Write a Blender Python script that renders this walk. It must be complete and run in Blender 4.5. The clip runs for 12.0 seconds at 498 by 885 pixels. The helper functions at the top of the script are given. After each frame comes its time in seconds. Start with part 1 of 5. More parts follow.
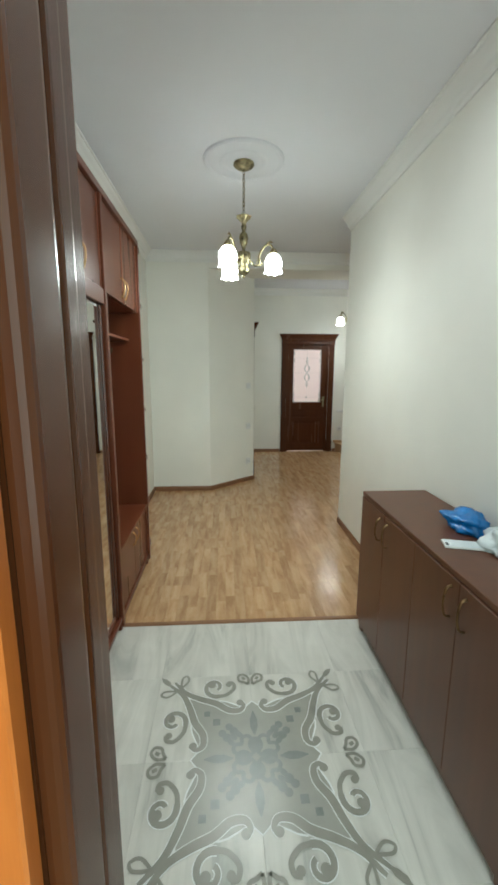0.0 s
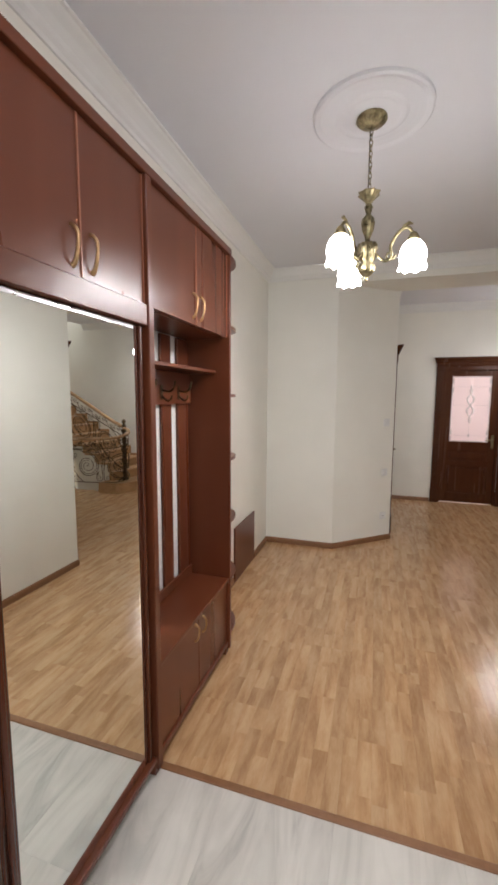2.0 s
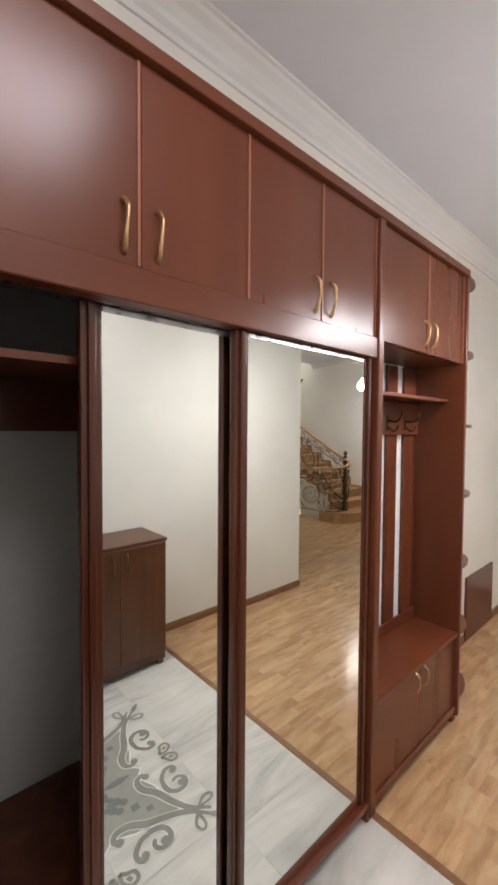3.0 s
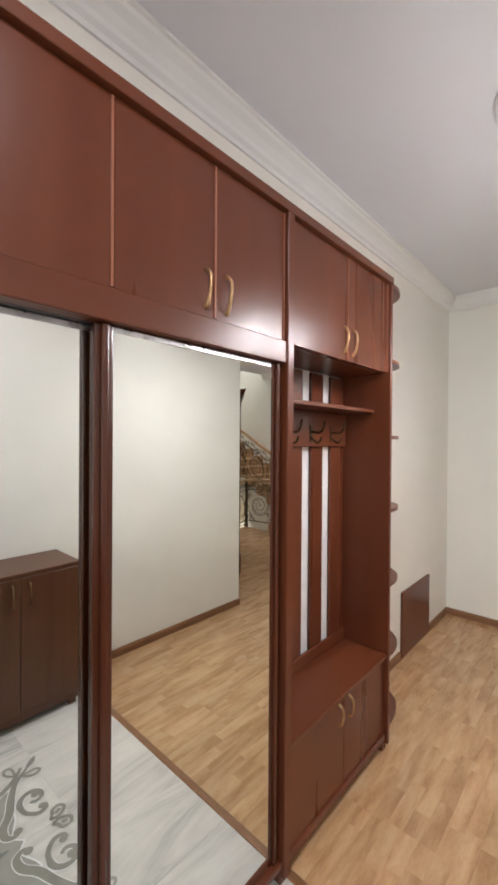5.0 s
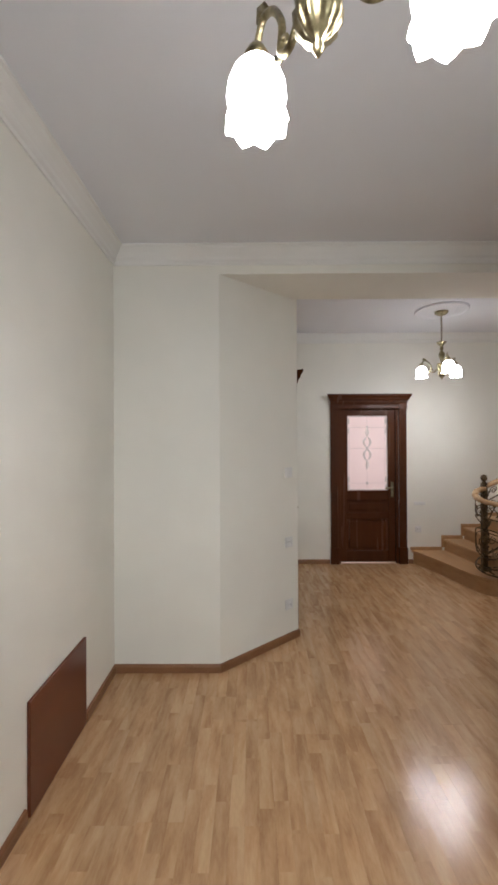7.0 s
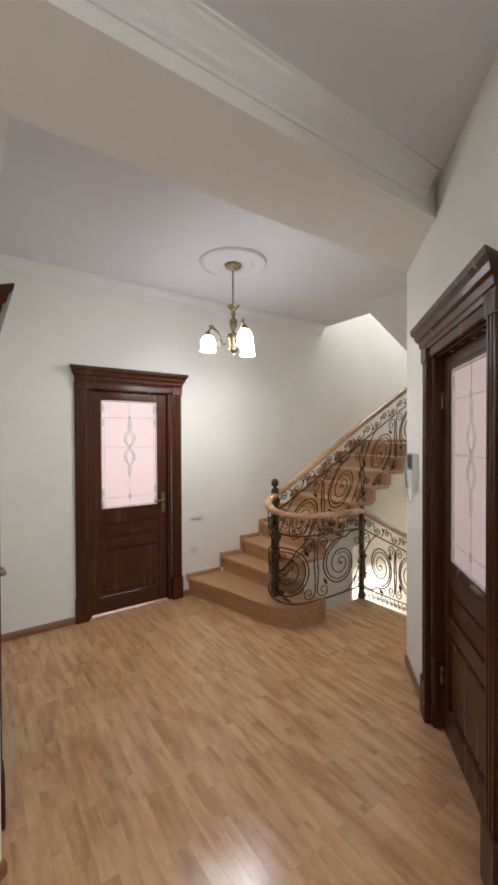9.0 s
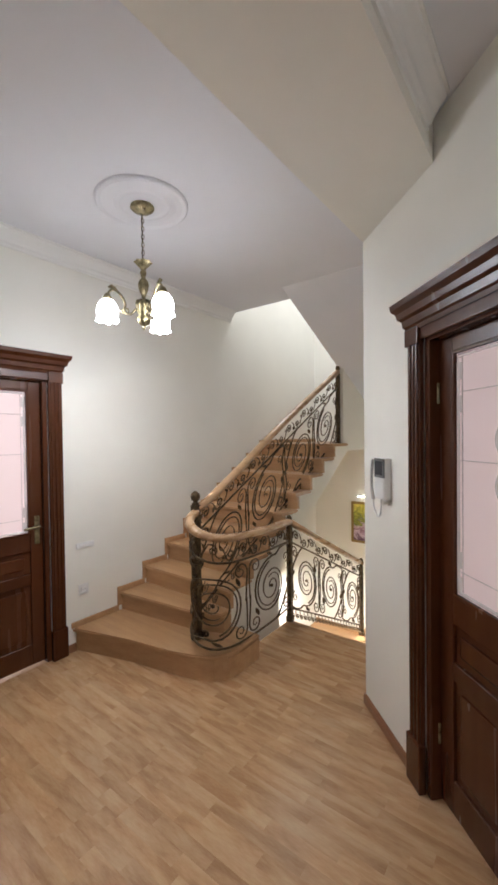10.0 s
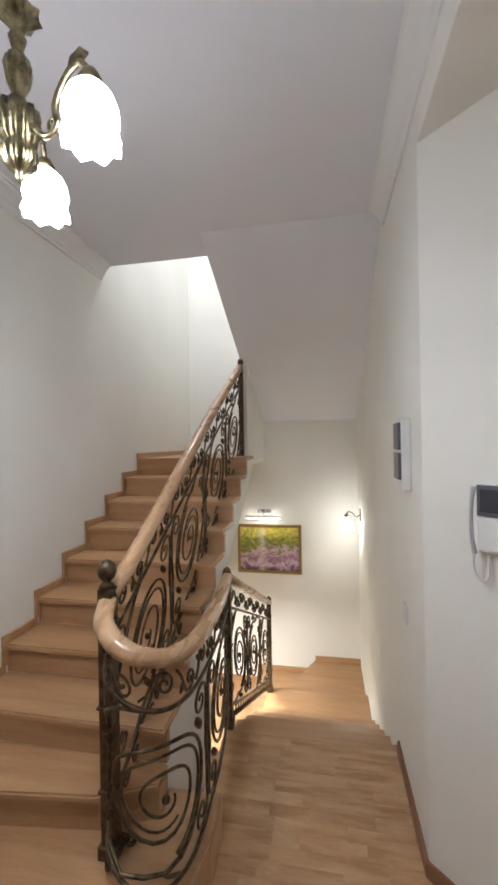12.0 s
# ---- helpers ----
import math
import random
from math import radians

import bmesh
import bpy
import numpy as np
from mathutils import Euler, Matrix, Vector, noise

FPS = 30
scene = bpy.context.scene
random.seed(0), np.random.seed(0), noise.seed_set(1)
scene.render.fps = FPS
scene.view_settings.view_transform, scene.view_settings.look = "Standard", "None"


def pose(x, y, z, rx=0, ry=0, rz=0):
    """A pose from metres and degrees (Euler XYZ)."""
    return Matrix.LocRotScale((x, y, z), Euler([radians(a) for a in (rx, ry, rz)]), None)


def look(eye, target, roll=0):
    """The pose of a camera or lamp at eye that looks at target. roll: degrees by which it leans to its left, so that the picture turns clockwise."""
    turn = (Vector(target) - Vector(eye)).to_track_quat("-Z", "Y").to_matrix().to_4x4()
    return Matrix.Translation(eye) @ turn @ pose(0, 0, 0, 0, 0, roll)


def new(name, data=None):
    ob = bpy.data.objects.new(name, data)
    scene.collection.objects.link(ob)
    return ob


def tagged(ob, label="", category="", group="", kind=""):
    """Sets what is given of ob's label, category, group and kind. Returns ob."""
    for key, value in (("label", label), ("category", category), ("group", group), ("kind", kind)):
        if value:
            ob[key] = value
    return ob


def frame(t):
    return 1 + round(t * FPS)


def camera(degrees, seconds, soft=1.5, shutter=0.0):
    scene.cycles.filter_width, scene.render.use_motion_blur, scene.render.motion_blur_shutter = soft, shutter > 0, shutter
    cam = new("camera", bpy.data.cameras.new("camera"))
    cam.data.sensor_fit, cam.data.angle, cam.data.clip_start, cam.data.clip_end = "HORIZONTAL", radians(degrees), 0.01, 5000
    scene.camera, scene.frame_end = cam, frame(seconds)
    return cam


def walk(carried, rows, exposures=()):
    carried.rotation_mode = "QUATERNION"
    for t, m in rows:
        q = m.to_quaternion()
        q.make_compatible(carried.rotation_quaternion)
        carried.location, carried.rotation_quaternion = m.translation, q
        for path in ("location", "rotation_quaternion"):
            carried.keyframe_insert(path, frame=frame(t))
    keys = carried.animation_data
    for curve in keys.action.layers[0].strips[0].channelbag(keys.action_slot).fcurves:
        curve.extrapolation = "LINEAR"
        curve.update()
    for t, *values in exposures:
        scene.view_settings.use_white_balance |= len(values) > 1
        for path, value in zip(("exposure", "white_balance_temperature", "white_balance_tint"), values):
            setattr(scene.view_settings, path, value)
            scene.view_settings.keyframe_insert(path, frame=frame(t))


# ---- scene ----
cam = camera(63.7, 12.0, 3.0)
PATH = [
    (0, (0.719, 0.219, 1.555), (0.841, 2.184, 1.202), 0.2),
    (0.5, (0.799, 0.537, 1.586), (0.934, 2.498, 1.215), 0.3),
    (1, (0.855, 0.835, 1.564), (0.937, 2.803, 1.218), 0.1),
    (1.5, (0.901, 1.061, 1.589), (0.791, 3.037, 1.303), 0.1),
    (2, (0.93, 1.085, 1.63), (0.335, 2.981, 1.402), 0.3),
    (2.5, (0.953, 1.029, 1.625), (-0.266, 2.608, 1.476), 0.3),
    (2.7, (0.939, 1.02, 1.619), (-0.443, 2.461, 1.494), 0.5),
    (4.3, (0.967, 1.118, 1.589), (-0.634, 2.317, 1.585), 0.5),
    (4.5, (0.972, 1.143, 1.582), (-0.587, 2.396, 1.586), 0.5),
    (5, (0.971, 1.303, 1.617), (-0.381, 2.777, 1.604), 0.4),
    (5.5, (0.952, 1.543, 1.629), (-0.022, 3.29, 1.625), 0.1),
    (6, (0.929, 1.852, 1.601), (0.359, 3.769, 1.611), -0.0),
    (6.5, (0.799, 2.172, 1.525), (0.557, 4.156, 1.560), -0.5),
    (6.7, (0.748, 2.325, 1.545), (0.602, 4.319, 1.566), -0.5),
    (8.3, (0.892, 3.579, 1.618), (1.591, 5.452, 1.571), 0.2),
    (8.5, (0.931, 3.734, 1.618), (1.769, 5.549, 1.575), -0.2),
    (9, (1.052, 4.158, 1.604), (2.199, 5.797, 1.58), -0.2),
    (9.5, (1.122, 4.579, 1.636), (2.513, 6.017, 1.61), -0.4),
    (10, (1.27, 4.942, 1.626), (2.862, 6.152, 1.592), -0.7),
    (10.5, (1.473, 5.3, 1.647), (3.234, 6.246, 1.62), -0.9),
    (11, (1.638, 5.6, 1.666), (3.528, 6.254, 1.65), -0.9),
    (11.5, (1.879, 5.9, 1.646), (3.826, 6.354, 1.634), -0.8),
    (12, (1.991, 6.203, 1.646), (3.956, 6.577, 1.648), -1.0),
]
walk(cam, [(t, look(eye, target, roll)) for t, eye, target, roll in PATH],
     [(0.0, 0.14, 5950, -5), (0.5, 0.10, 6450, 6), (1.2, 0.04, 6400, 14), (2.5, 0.42, 6350, 16), (4.5, 0.56, 6350, 16), (5.5, 0.30, 6200, 15), (6.7, 0.14, 6150, 13), (8.5, 0.50, 6100, 12), (10.5, 0.52, 5850, 12), (12.0, 0.41, 5750, 12)])


# ---- world, lights ----
world = bpy.data.worlds.new("world")
scene.world = world
world.use_nodes = True
world.node_tree.nodes["Background"].inputs[0].default_value = (0.75, 0.85, 1.0, 1)
world.node_tree.nodes["Background"].inputs[1].default_value = 0.25

SHADE_GLOW = 14.0      # chandelier glass
BULB = 10.2              # watts of each bulb in the entrance hall
BULB_HALL = 7.8         # and in the stair hall
CEIL_1, CEIL_2, BEAM_Z = 2.94, 3.02, 2.765


def area(name, m, sx, sy, watts, colour):
    data = bpy.data.lights.new(name, "AREA")
    data.shape, data.size, data.size_y, data.energy, data.color = "RECTANGLE", sx, sy, watts, colour
    ob = new(name, data)
    ob.matrix_world = m
    return ob


# daylight at the open entrance behind the walker, and at the windows of the rooms behind the glazed doors
area("daylight_entrance", look((1.1, -1.55, 1.5), (1.0, 2.0, 1.2)), 1.6, 2.0, 55, (0.88, 1.0, 0.95))
area("daylight_room_1", look((2.3, 9.9, 1.6), (2.3, 7.9, 1.4)), 1.8, 1.6, 27, (1.0, 0.92, 0.92))
area("daylight_room_2", look((4.6, 3.4, 1.6), (2.9, 5.1, 1.4)), 1.8, 1.6, 22, (1.0, 0.94, 0.93))
# ceiling lamp over the tiles, which shines on the wardrobe doors
area("lamp_entrance_ceiling", look((1.12, 1.38, 2.925), (1.12, 1.38, 0)), 0.6, 0.6, 13, (1.0, 0.97, 0.98))
# lamp of the upper landing, out of view
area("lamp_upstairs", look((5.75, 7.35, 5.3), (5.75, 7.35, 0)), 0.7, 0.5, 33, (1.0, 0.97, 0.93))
# unseen light added under the flight to brighten the lower stairwell
area("light_downstairs", look((5.6, 7.2, -0.2), (5.6, 7.2, -3)), 0.5, 0.5, 26, (1.0, 0.93, 0.79))


# ---- materials ----
def material(name):
    m = bpy.data.materials.new(name)
    m.use_nodes = True
    nt = m.node_tree
    return m, nt, nt.nodes["Principled BSDF"]


def mapped(nt, scale, source="Object", spread=True):
    tex = nt.nodes.new("ShaderNodeTexCoord")
    mp = nt.nodes.new("ShaderNodeMapping")
    mp.inputs["Scale"].default_value = scale
    if spread:
        info = nt.nodes.new("ShaderNodeObjectInfo")
        mul = nt.nodes.new("ShaderNodeMath")
        mul.operation = "MULTIPLY"
        mul.inputs[1].default_value = 37.0
        nt.links.new(info.outputs["Random"], mul.inputs[0])
        add = nt.nodes.new("ShaderNodeVectorMath")
        add.operation = "ADD"
        nt.links.new(tex.outputs[source], add.inputs[0])
        nt.links.new(mul.outputs[0], add.inputs[1])
        nt.links.new(add.outputs[0], mp.inputs["Vector"])
    else:
        nt.links.new(tex.outputs[source], mp.inputs["Vector"])
    return mp.outputs[0]


def noise_node(nt, vec, scale, detail=4.0, rough=0.6, distort=0.0):
    n = nt.nodes.new("ShaderNodeTexNoise")
    n.inputs["Scale"].default_value, n.inputs["Detail"].default_value = scale, detail
    n.inputs["Roughness"].default_value, n.inputs["Distortion"].default_value = rough, distort
    nt.links.new(vec, n.inputs["Vector"])
    return n.outputs[0]


def ramp(nt, fac, stops):
    r = nt.nodes.new("ShaderNodeValToRGB")
    while len(r.color_ramp.elements) < len(stops):
        r.color_ramp.elements.new(0.5)
    for e, (p, c) in zip(r.color_ramp.elements, stops):
        e.position, e.color = p, (*c, 1)
    nt.links.new(fac, r.inputs[0])
    return r.outputs[0]


def mix(nt, a, b, fac, mode="MIX"):
    x = nt.nodes.new("ShaderNodeMix")
    x.data_type, x.blend_type = "RGBA", mode
    if isinstance(fac, float):
        x.inputs[0].default_value = fac
    else:
        nt.links.new(fac, x.inputs[0])
    for sock, v in ((x.inputs[6], a), (x.inputs[7], b)):
        if isinstance(v, tuple):
            sock.default_value = (*v, 1)
        else:
            nt.links.new(v, sock)
    return x.outputs[2]


def bump(nt, bsdf, height, strength, distance):
    b = nt.nodes.new("ShaderNodeBump")
    b.inputs["Strength"].default_value, b.inputs["Distance"].default_value = strength, distance
    nt.links.new(height, b.inputs["Height"])
    nt.links.new(b.outputs[0], bsdf.inputs["Normal"])


def paint(name, colour, grain=55.0, depth=0.0012, rough=0.75, blotch=0.06):
    m, nt, p = material(name)
    v = mapped(nt, (1, 1, 1), spread=False)
    big = noise_node(nt, v, 1.3, 3)
    dark = tuple(c * (1 - blotch) for c in colour)
    nt.links.new(ramp(nt, big, ((0.3, dark), (0.7, colour))), p.inputs["Base Color"])
    p.inputs["Roughness"].default_value = rough
    bump(nt, p, noise_node(nt, v, grain, 3, 0.7), 0.35, depth)
    return m


def wood(name, dark, mid, light, stretch, rough=0.32, coat=0.0, fine=9.0, contrast=1.0, relief=0.0003, warp=0.0, grain=0.32, shine=0.5, strips=False):
    """Straight grain along the axis that stretch makes long."""
    m, nt, p = material(name)
    p.inputs["Specular IOR Level"].default_value = shine
    v = mapped(nt, stretch)
    if strips:
        geo = nt.nodes.new("ShaderNodeNewGeometry")
        far = nt.nodes.new("ShaderNodeVectorMath")
        far.operation = "MULTIPLY_ADD"
        nt.links.new(geo.outputs["Random Per Island"], far.inputs[0])
        far.inputs[1].default_value = (61.0, 47.0, 0.0)
        nt.links.new(v, far.inputs[2])
        v = far.outputs[0]
    broad = noise_node(nt, v, fine * 0.35, 3 if grain > 0.2 else 1, 0.5, warp)
    thin = noise_node(nt, v, fine * 3.0, 3, 0.6)
    c1 = ramp(nt, broad, ((0.5 - 0.22 * contrast, dark), (0.5, mid), (0.5 + 0.22 * contrast, light)))
    c2 = ramp(nt, thin, ((0.3, dark), (0.65, light)))
    colour = mix(nt, c1, c2, grain)
    if strips:
        tone = ramp(nt, geo.outputs["Random Per Island"], ((0.0, (0.91, 0.90, 0.89)), (0.3, (0.985, 0.98, 0.97)), (0.65, (1.02, 1.015, 1.0)), (1.0, (1.07, 1.06, 1.04))))
        colour = mix(nt, colour, tone, 1.0, "MULTIPLY")
    nt.links.new(colour, p.inputs["Base Color"])
    r = ramp(nt, broad, ((0.2, (rough * (0.8 if grain > 0.2 else 0.95),) * 3), (0.8, (rough * (1.25 if grain > 0.2 else 1.08),) * 3)))
    nt.links.new(r, p.inputs["Roughness"])
    p.inputs["Coat Weight"].default_value = coat
    p.inputs["Coat Roughness"].default_value = 0.12
    if relief:
        bump(nt, p, thin, 0.2, relief)
    return m


def metal(name, dark, light, rough=0.35, metallic=0.9):
    m, nt, p = material(name)
    v = mapped(nt, (1, 1, 1))
    n = noise_node(nt, v, 28.0, 4)
    nt.links.new(ramp(nt, n, ((0.35, dark), (0.65, light))), p.inputs["Base Color"])
    nt.links.new(ramp(nt, n, ((0.2, (rough * 0.7,) * 3), (0.8, (rough * 1.3,) * 3))), p.inputs["Roughness"])
    p.inputs["Metallic"].default_value = metallic
    return m


def plain(name, colour, rough=0.5, metallic=0.0, speck=0.08):
    m, nt, p = material(name)
    n = noise_node(nt, mapped(nt, (1, 1, 1)), 14.0, 4)
    nt.links.new(ramp(nt, n, ((0.3, tuple(c * (1 - speck) for c in colour)), (0.7, colour))), p.inputs["Base Color"])
    p.inputs["Roughness"].default_value, p.inputs["Metallic"].default_value = rough, metallic
    return m


def glow(name, colour, strength):
    m, nt, p = material(name)
    p.inputs["Base Color"].default_value = (0.9, 0.9, 0.88, 1)
    p.inputs["Roughness"].default_value = 0.3
    p.inputs["Emission Color"].default_value = (*colour, 1)
    p.inputs["Emission Strength"].default_value = strength
    return m


M_WALL = paint("cream_wall_paint", (0.85, 0.838, 0.775), 70.0)
M_CEIL = paint("white_ceiling_paint", (0.77, 0.78, 0.82), 30.0, 0.0006, 0.85, 0.03)
M_PLASTER = paint("white_plaster_moulding", (0.82, 0.82, 0.80), 40.0, 0.0008, 0.7, 0.04)
M_MAHOG = wood("mahogany_laminate", (0.104, 0.0265, 0.0103), (0.118, 0.0318, 0.0127), (0.134, 0.0380, 0.0158), (3.0, 3.0, 0.14), 0.28, 0.0, contrast=1.4, relief=0.0, grain=0.05, shine=0.42)
M_MAHOG_H = wood("mahogany_laminate_flat", (0.104, 0.0265, 0.0103), (0.118, 0.0318, 0.0127), (0.134, 0.0380, 0.0158), (3.0, 0.14, 3.0), 0.30, 0.0, contrast=1.4, relief=0.0, grain=0.05, shine=0.42)
M_STILE = wood("dark_mahogany_stile", (0.052, 0.0125, 0.0045), (0.070, 0.0165, 0.0060), (0.092, 0.023, 0.0088), (6, 6, 0.35), 0.24, 0.0, contrast=1.2, relief=0.0, grain=0.05)
# paler mahogany for the strips along the cupboard door edges
M_EDGE = plain("pale_mahogany_edge", (0.30, 0.115, 0.065), 0.3)
M_BOARD = wood("walnut_laminate", (0.086, 0.030, 0.0125), (0.100, 0.036, 0.0150), (0.115, 0.043, 0.0190), (6, 6, 0.35), 0.36, 0.0, relief=0.0, grain=0.06)
M_DOOR = wood("dark_stained_oak", (0.062, 0.0180, 0.0058), (0.070, 0.0208, 0.0068), (0.084, 0.0265, 0.0090), (7, 7, 0.4), 0.26, 0.0, 6.0, 1.2, 0.0, grain=0.06, shine=0.32)
M_OUTDOOR = wood("orange_varnished_wood", (0.42, 0.11, 0.018), (0.55, 0.155, 0.028), (0.62, 0.20, 0.04), (7, 7, 0.4), 0.3, 0.4)
M_LAMINATE = wood("oak_laminate", (0.365, 0.196, 0.091), (0.485, 0.292, 0.149), (0.565, 0.376, 0.212), (8.0, 1.6, 8.0), 0.20, 0.0, 6.0, 0.72, 0.0, 0.3, 0.24, strips=True)
M_STAIR = wood("oak_stair", (0.36, 0.195, 0.086), (0.44, 0.255, 0.120), (0.51, 0.315, 0.158), (8, 0.7, 8), 0.34, 0.0, 7.0, relief=0.0)
M_HANDRAIL = wood("pale_oak_handrail", (0.34, 0.20, 0.10), (0.45, 0.285, 0.15), (0.54, 0.36, 0.21), (0.8, 7, 7), 0.28, 0.3, 7.0)
M_SKIRT = wood("brown_skirting", (0.19, 0.085, 0.036), (0.235, 0.110, 0.048), (0.28, 0.135, 0.062), (2, 2, 6), 0.4)
M_IRON = metal("bronzed_iron", (0.045, 0.033, 0.021), (0.17, 0.12, 0.065), 0.38, 0.8)
M_BRASS = metal("antique_brass", (0.10, 0.083, 0.045), (0.40, 0.345, 0.20), 0.33, 1.0)
M_HANDLE = metal("bronze_handle", (0.36, 0.22, 0.11), (0.55, 0.36, 0.19), 0.36, 1.0)
M_HANDLE_DARK = metal("dark_bronze_handle", (0.10, 0.058, 0.028), (0.20, 0.12, 0.06), 0.36, 1.0)
M_STEEL = metal("brushed_steel", (0.45, 0.45, 0.46), (0.62, 0.62, 0.62), 0.3, 1.0)
M_SHADE = glow("lit_opal_glass", (1.0, 0.97, 0.94), SHADE_GLOW)
M_SHADE_W = glow("lit_wall_lamp_glass", (1.0, 0.93, 0.80), 15.0)
M_TUBE = glow("lit_picture_lamp", (1.0, 0.92, 0.74), 22.0)
M_WHITE = plain("white_plastic", (0.78, 0.78, 0.77), 0.35)
M_GREY = plain("dark_grey_plastic", (0.045, 0.05, 0.06), 0.2)
M_PALEGREY = plain("pale_grey_plastic", (0.50, 0.50, 0.51), 0.35)
M_MIDGREY = plain("grey_plastic", (0.10, 0.105, 0.115), 0.3)
M_GREYBACK = plain("grey_hardboard", (0.50, 0.51, 0.48), 0.6)
M_WHITEBACK = plain("white_board", (0.80, 0.81, 0.80), 0.45)
M_BLUEBAG = plain("blue_plastic_film", (0.015, 0.18, 0.52), 0.25, 0.0, 0.3)
M_WHITEBAG = plain("white_plastic_film", (0.72, 0.78, 0.80), 0.25)
M_GILT = plain("gilt_frame", (0.32, 0.21, 0.07), 0.35, 0.6)
M_LEAD = metal("lead_came", (0.52, 0.50, 0.49), (0.68, 0.66, 0.65), 0.35, 0.6)


def mirror_material():
    m, nt, p = material("silvered_mirror")
    p.inputs["Base Color"].default_value = (0.85, 0.885, 0.86, 1)
    p.inputs["Metallic"].default_value, p.inputs["Roughness"].default_value = 1.0, 0.01
    return m


def frosted_material(name, tint):
    m, nt, p = material(name)
    out = nt.nodes["Material Output"]
    tr = nt.nodes.new("ShaderNodeBsdfTranslucent")
    tr.inputs["Color"].default_value = (*tint, 1)
    p.inputs["Base Color"].default_value = (*tint, 1)
    p.inputs["Roughness"].default_value = 0.12
    bump(nt, p, noise_node(nt, mapped(nt, (1, 1, 1)), 60.0, 3), 0.15, 0.001)
    mx = nt.nodes.new("ShaderNodeMixShader")
    mx.inputs[0].default_value = 0.75
    nt.links.new(p.outputs[0], mx.inputs[1])
    nt.links.new(tr.outputs[0], mx.inputs[2])
    nt.links.new(mx.outputs[0], out.inputs["Surface"])
    return m


def bevel_glass_material():
    m, nt, p = material("clear_bevelled_glass")
    p.inputs["Base Color"].default_value = (0.95, 0.97, 0.96, 1)
    p.inputs["Roughness"].default_value = 0.06
    p.inputs["Transmission Weight"].default_value = 0.5
    return m


def tile_material():
    m, nt, p = material("veined_white_tile")
    v = mapped(nt, (1.6, 0.22, 1.6))
    veins = noise_node(nt, v, 4.2, 5, 0.6, 1.2)
    cloud = noise_node(nt, mapped(nt, (1, 1, 1), spread=False), 3.0, 3)
    c = ramp(nt, veins, ((0.28, (0.40, 0.385, 0.355)), (0.42, (0.60, 0.575, 0.525)), (0.58, (0.70, 0.67, 0.615)), (0.78, (0.60, 0.57, 0.52))))
    nt.links.new(mix(nt, c, ramp(nt, cloud, ((0.3, (0.88, 0.88, 0.88)), (0.7, (1, 1, 1)))), 1.0, "MULTIPLY"), p.inputs["Base Color"])
    p.inputs["Roughness"].default_value = 0.27
    return m


def painting_material():
    """A loose park picture: yellow-green foliage above, mauve and pink ground below."""
    m, nt, p = material("oil_painting")
    v = mapped(nt, (1, 1, 1), "Generated", False)
    sep = nt.nodes.new("ShaderNodeSeparateXYZ")
    nt.links.new(v, sep.inputs[0])
    add = nt.nodes.new("ShaderNodeMath")
    add.operation = "MULTIPLY_ADD"
    nt.links.new(noise_node(nt, v, 3.2, 6, 0.75, 1.2), add.inputs[0])
    add.inputs[1].default_value = 1.25
    nt.links.new(sep.outputs[2], add.inputs[2])
    squeeze = nt.nodes.new("ShaderNodeMath")
    squeeze.operation = "MULTIPLY"
    squeeze.inputs[1].default_value = 0.58
    nt.links.new(add.outputs[0], squeeze.inputs[0])
    c = ramp(nt, squeeze.outputs[0], ((0.36, (0.16, 0.07, 0.12)), (0.46, (0.70, 0.55, 0.66)), (0.55, (0.30, 0.14, 0.22)), (0.64, (0.66, 0.50, 0.55)),
                                      (0.70, (0.16, 0.20, 0.03)), (0.82, (0.52, 0.50, 0.07)), (0.95, (0.80, 0.70, 0.12))))
    # pale upright streak of light, wavering as it falls
    gap = nt.nodes.new("ShaderNodeMath")
    gap.operation = "MULTIPLY_ADD"
    nt.links.new(noise_node(nt, v, 7.0, 4), gap.inputs[0])
    gap.inputs[1].default_value = 0.16
    nt.links.new(sep.outputs[1], gap.inputs[2])
    c = mix(nt, c, (0.86, 0.82, 0.78), ramp(nt, gap.outputs[0], ((0.60, (0, 0, 0)), (0.70, (0.42, 0.42, 0.42)), (0.72, (0.42, 0.42, 0.42)), (0.80, (0, 0, 0)))))
    d = ramp(nt, noise_node(nt, v, 16.0, 5, 0.75), ((0.35, (0.55, 0.5, 0.5)), (0.65, (1.25, 1.2, 1.2))))
    nt.links.new(mix(nt, c, d, 0.8, "MULTIPLY"), p.inputs["Base Color"])
    p.inputs["Roughness"].default_value = 0.45
    bump(nt, p, noise_node(nt, v, 40.0, 3), 0.3, 0.002)
    return m


M_MIRROR = mirror_material()
M_FROST = frosted_material("frosted_door_glass", (0.93, 0.85, 0.84))
M_BEVEL = bevel_glass_material()
M_TILE = tile_material()
M_PAINTING = painting_material()
M_INLAY = plain("taupe_tile_glaze", (0.285, 0.27, 0.23), 0.28, 0.0, 0.15)
M_INLAY_F = plain("grey_tile_field", (0.345, 0.33, 0.29), 0.28, 0.0, 0.12)
M_INLAY_B = plain("blue_grey_tile_glaze", (0.225, 0.235, 0.22), 0.28, 0.0, 0.3)


# ---- mesh helpers ----
def finish(name, bm, mat, smooth=False):
    me = bpy.data.meshes.new(name)
    bm.normal_update()
    bm.to_mesh(me)
    bm.free()
    if smooth:
        me.shade_smooth()
    me.materials.append(mat)
    return me


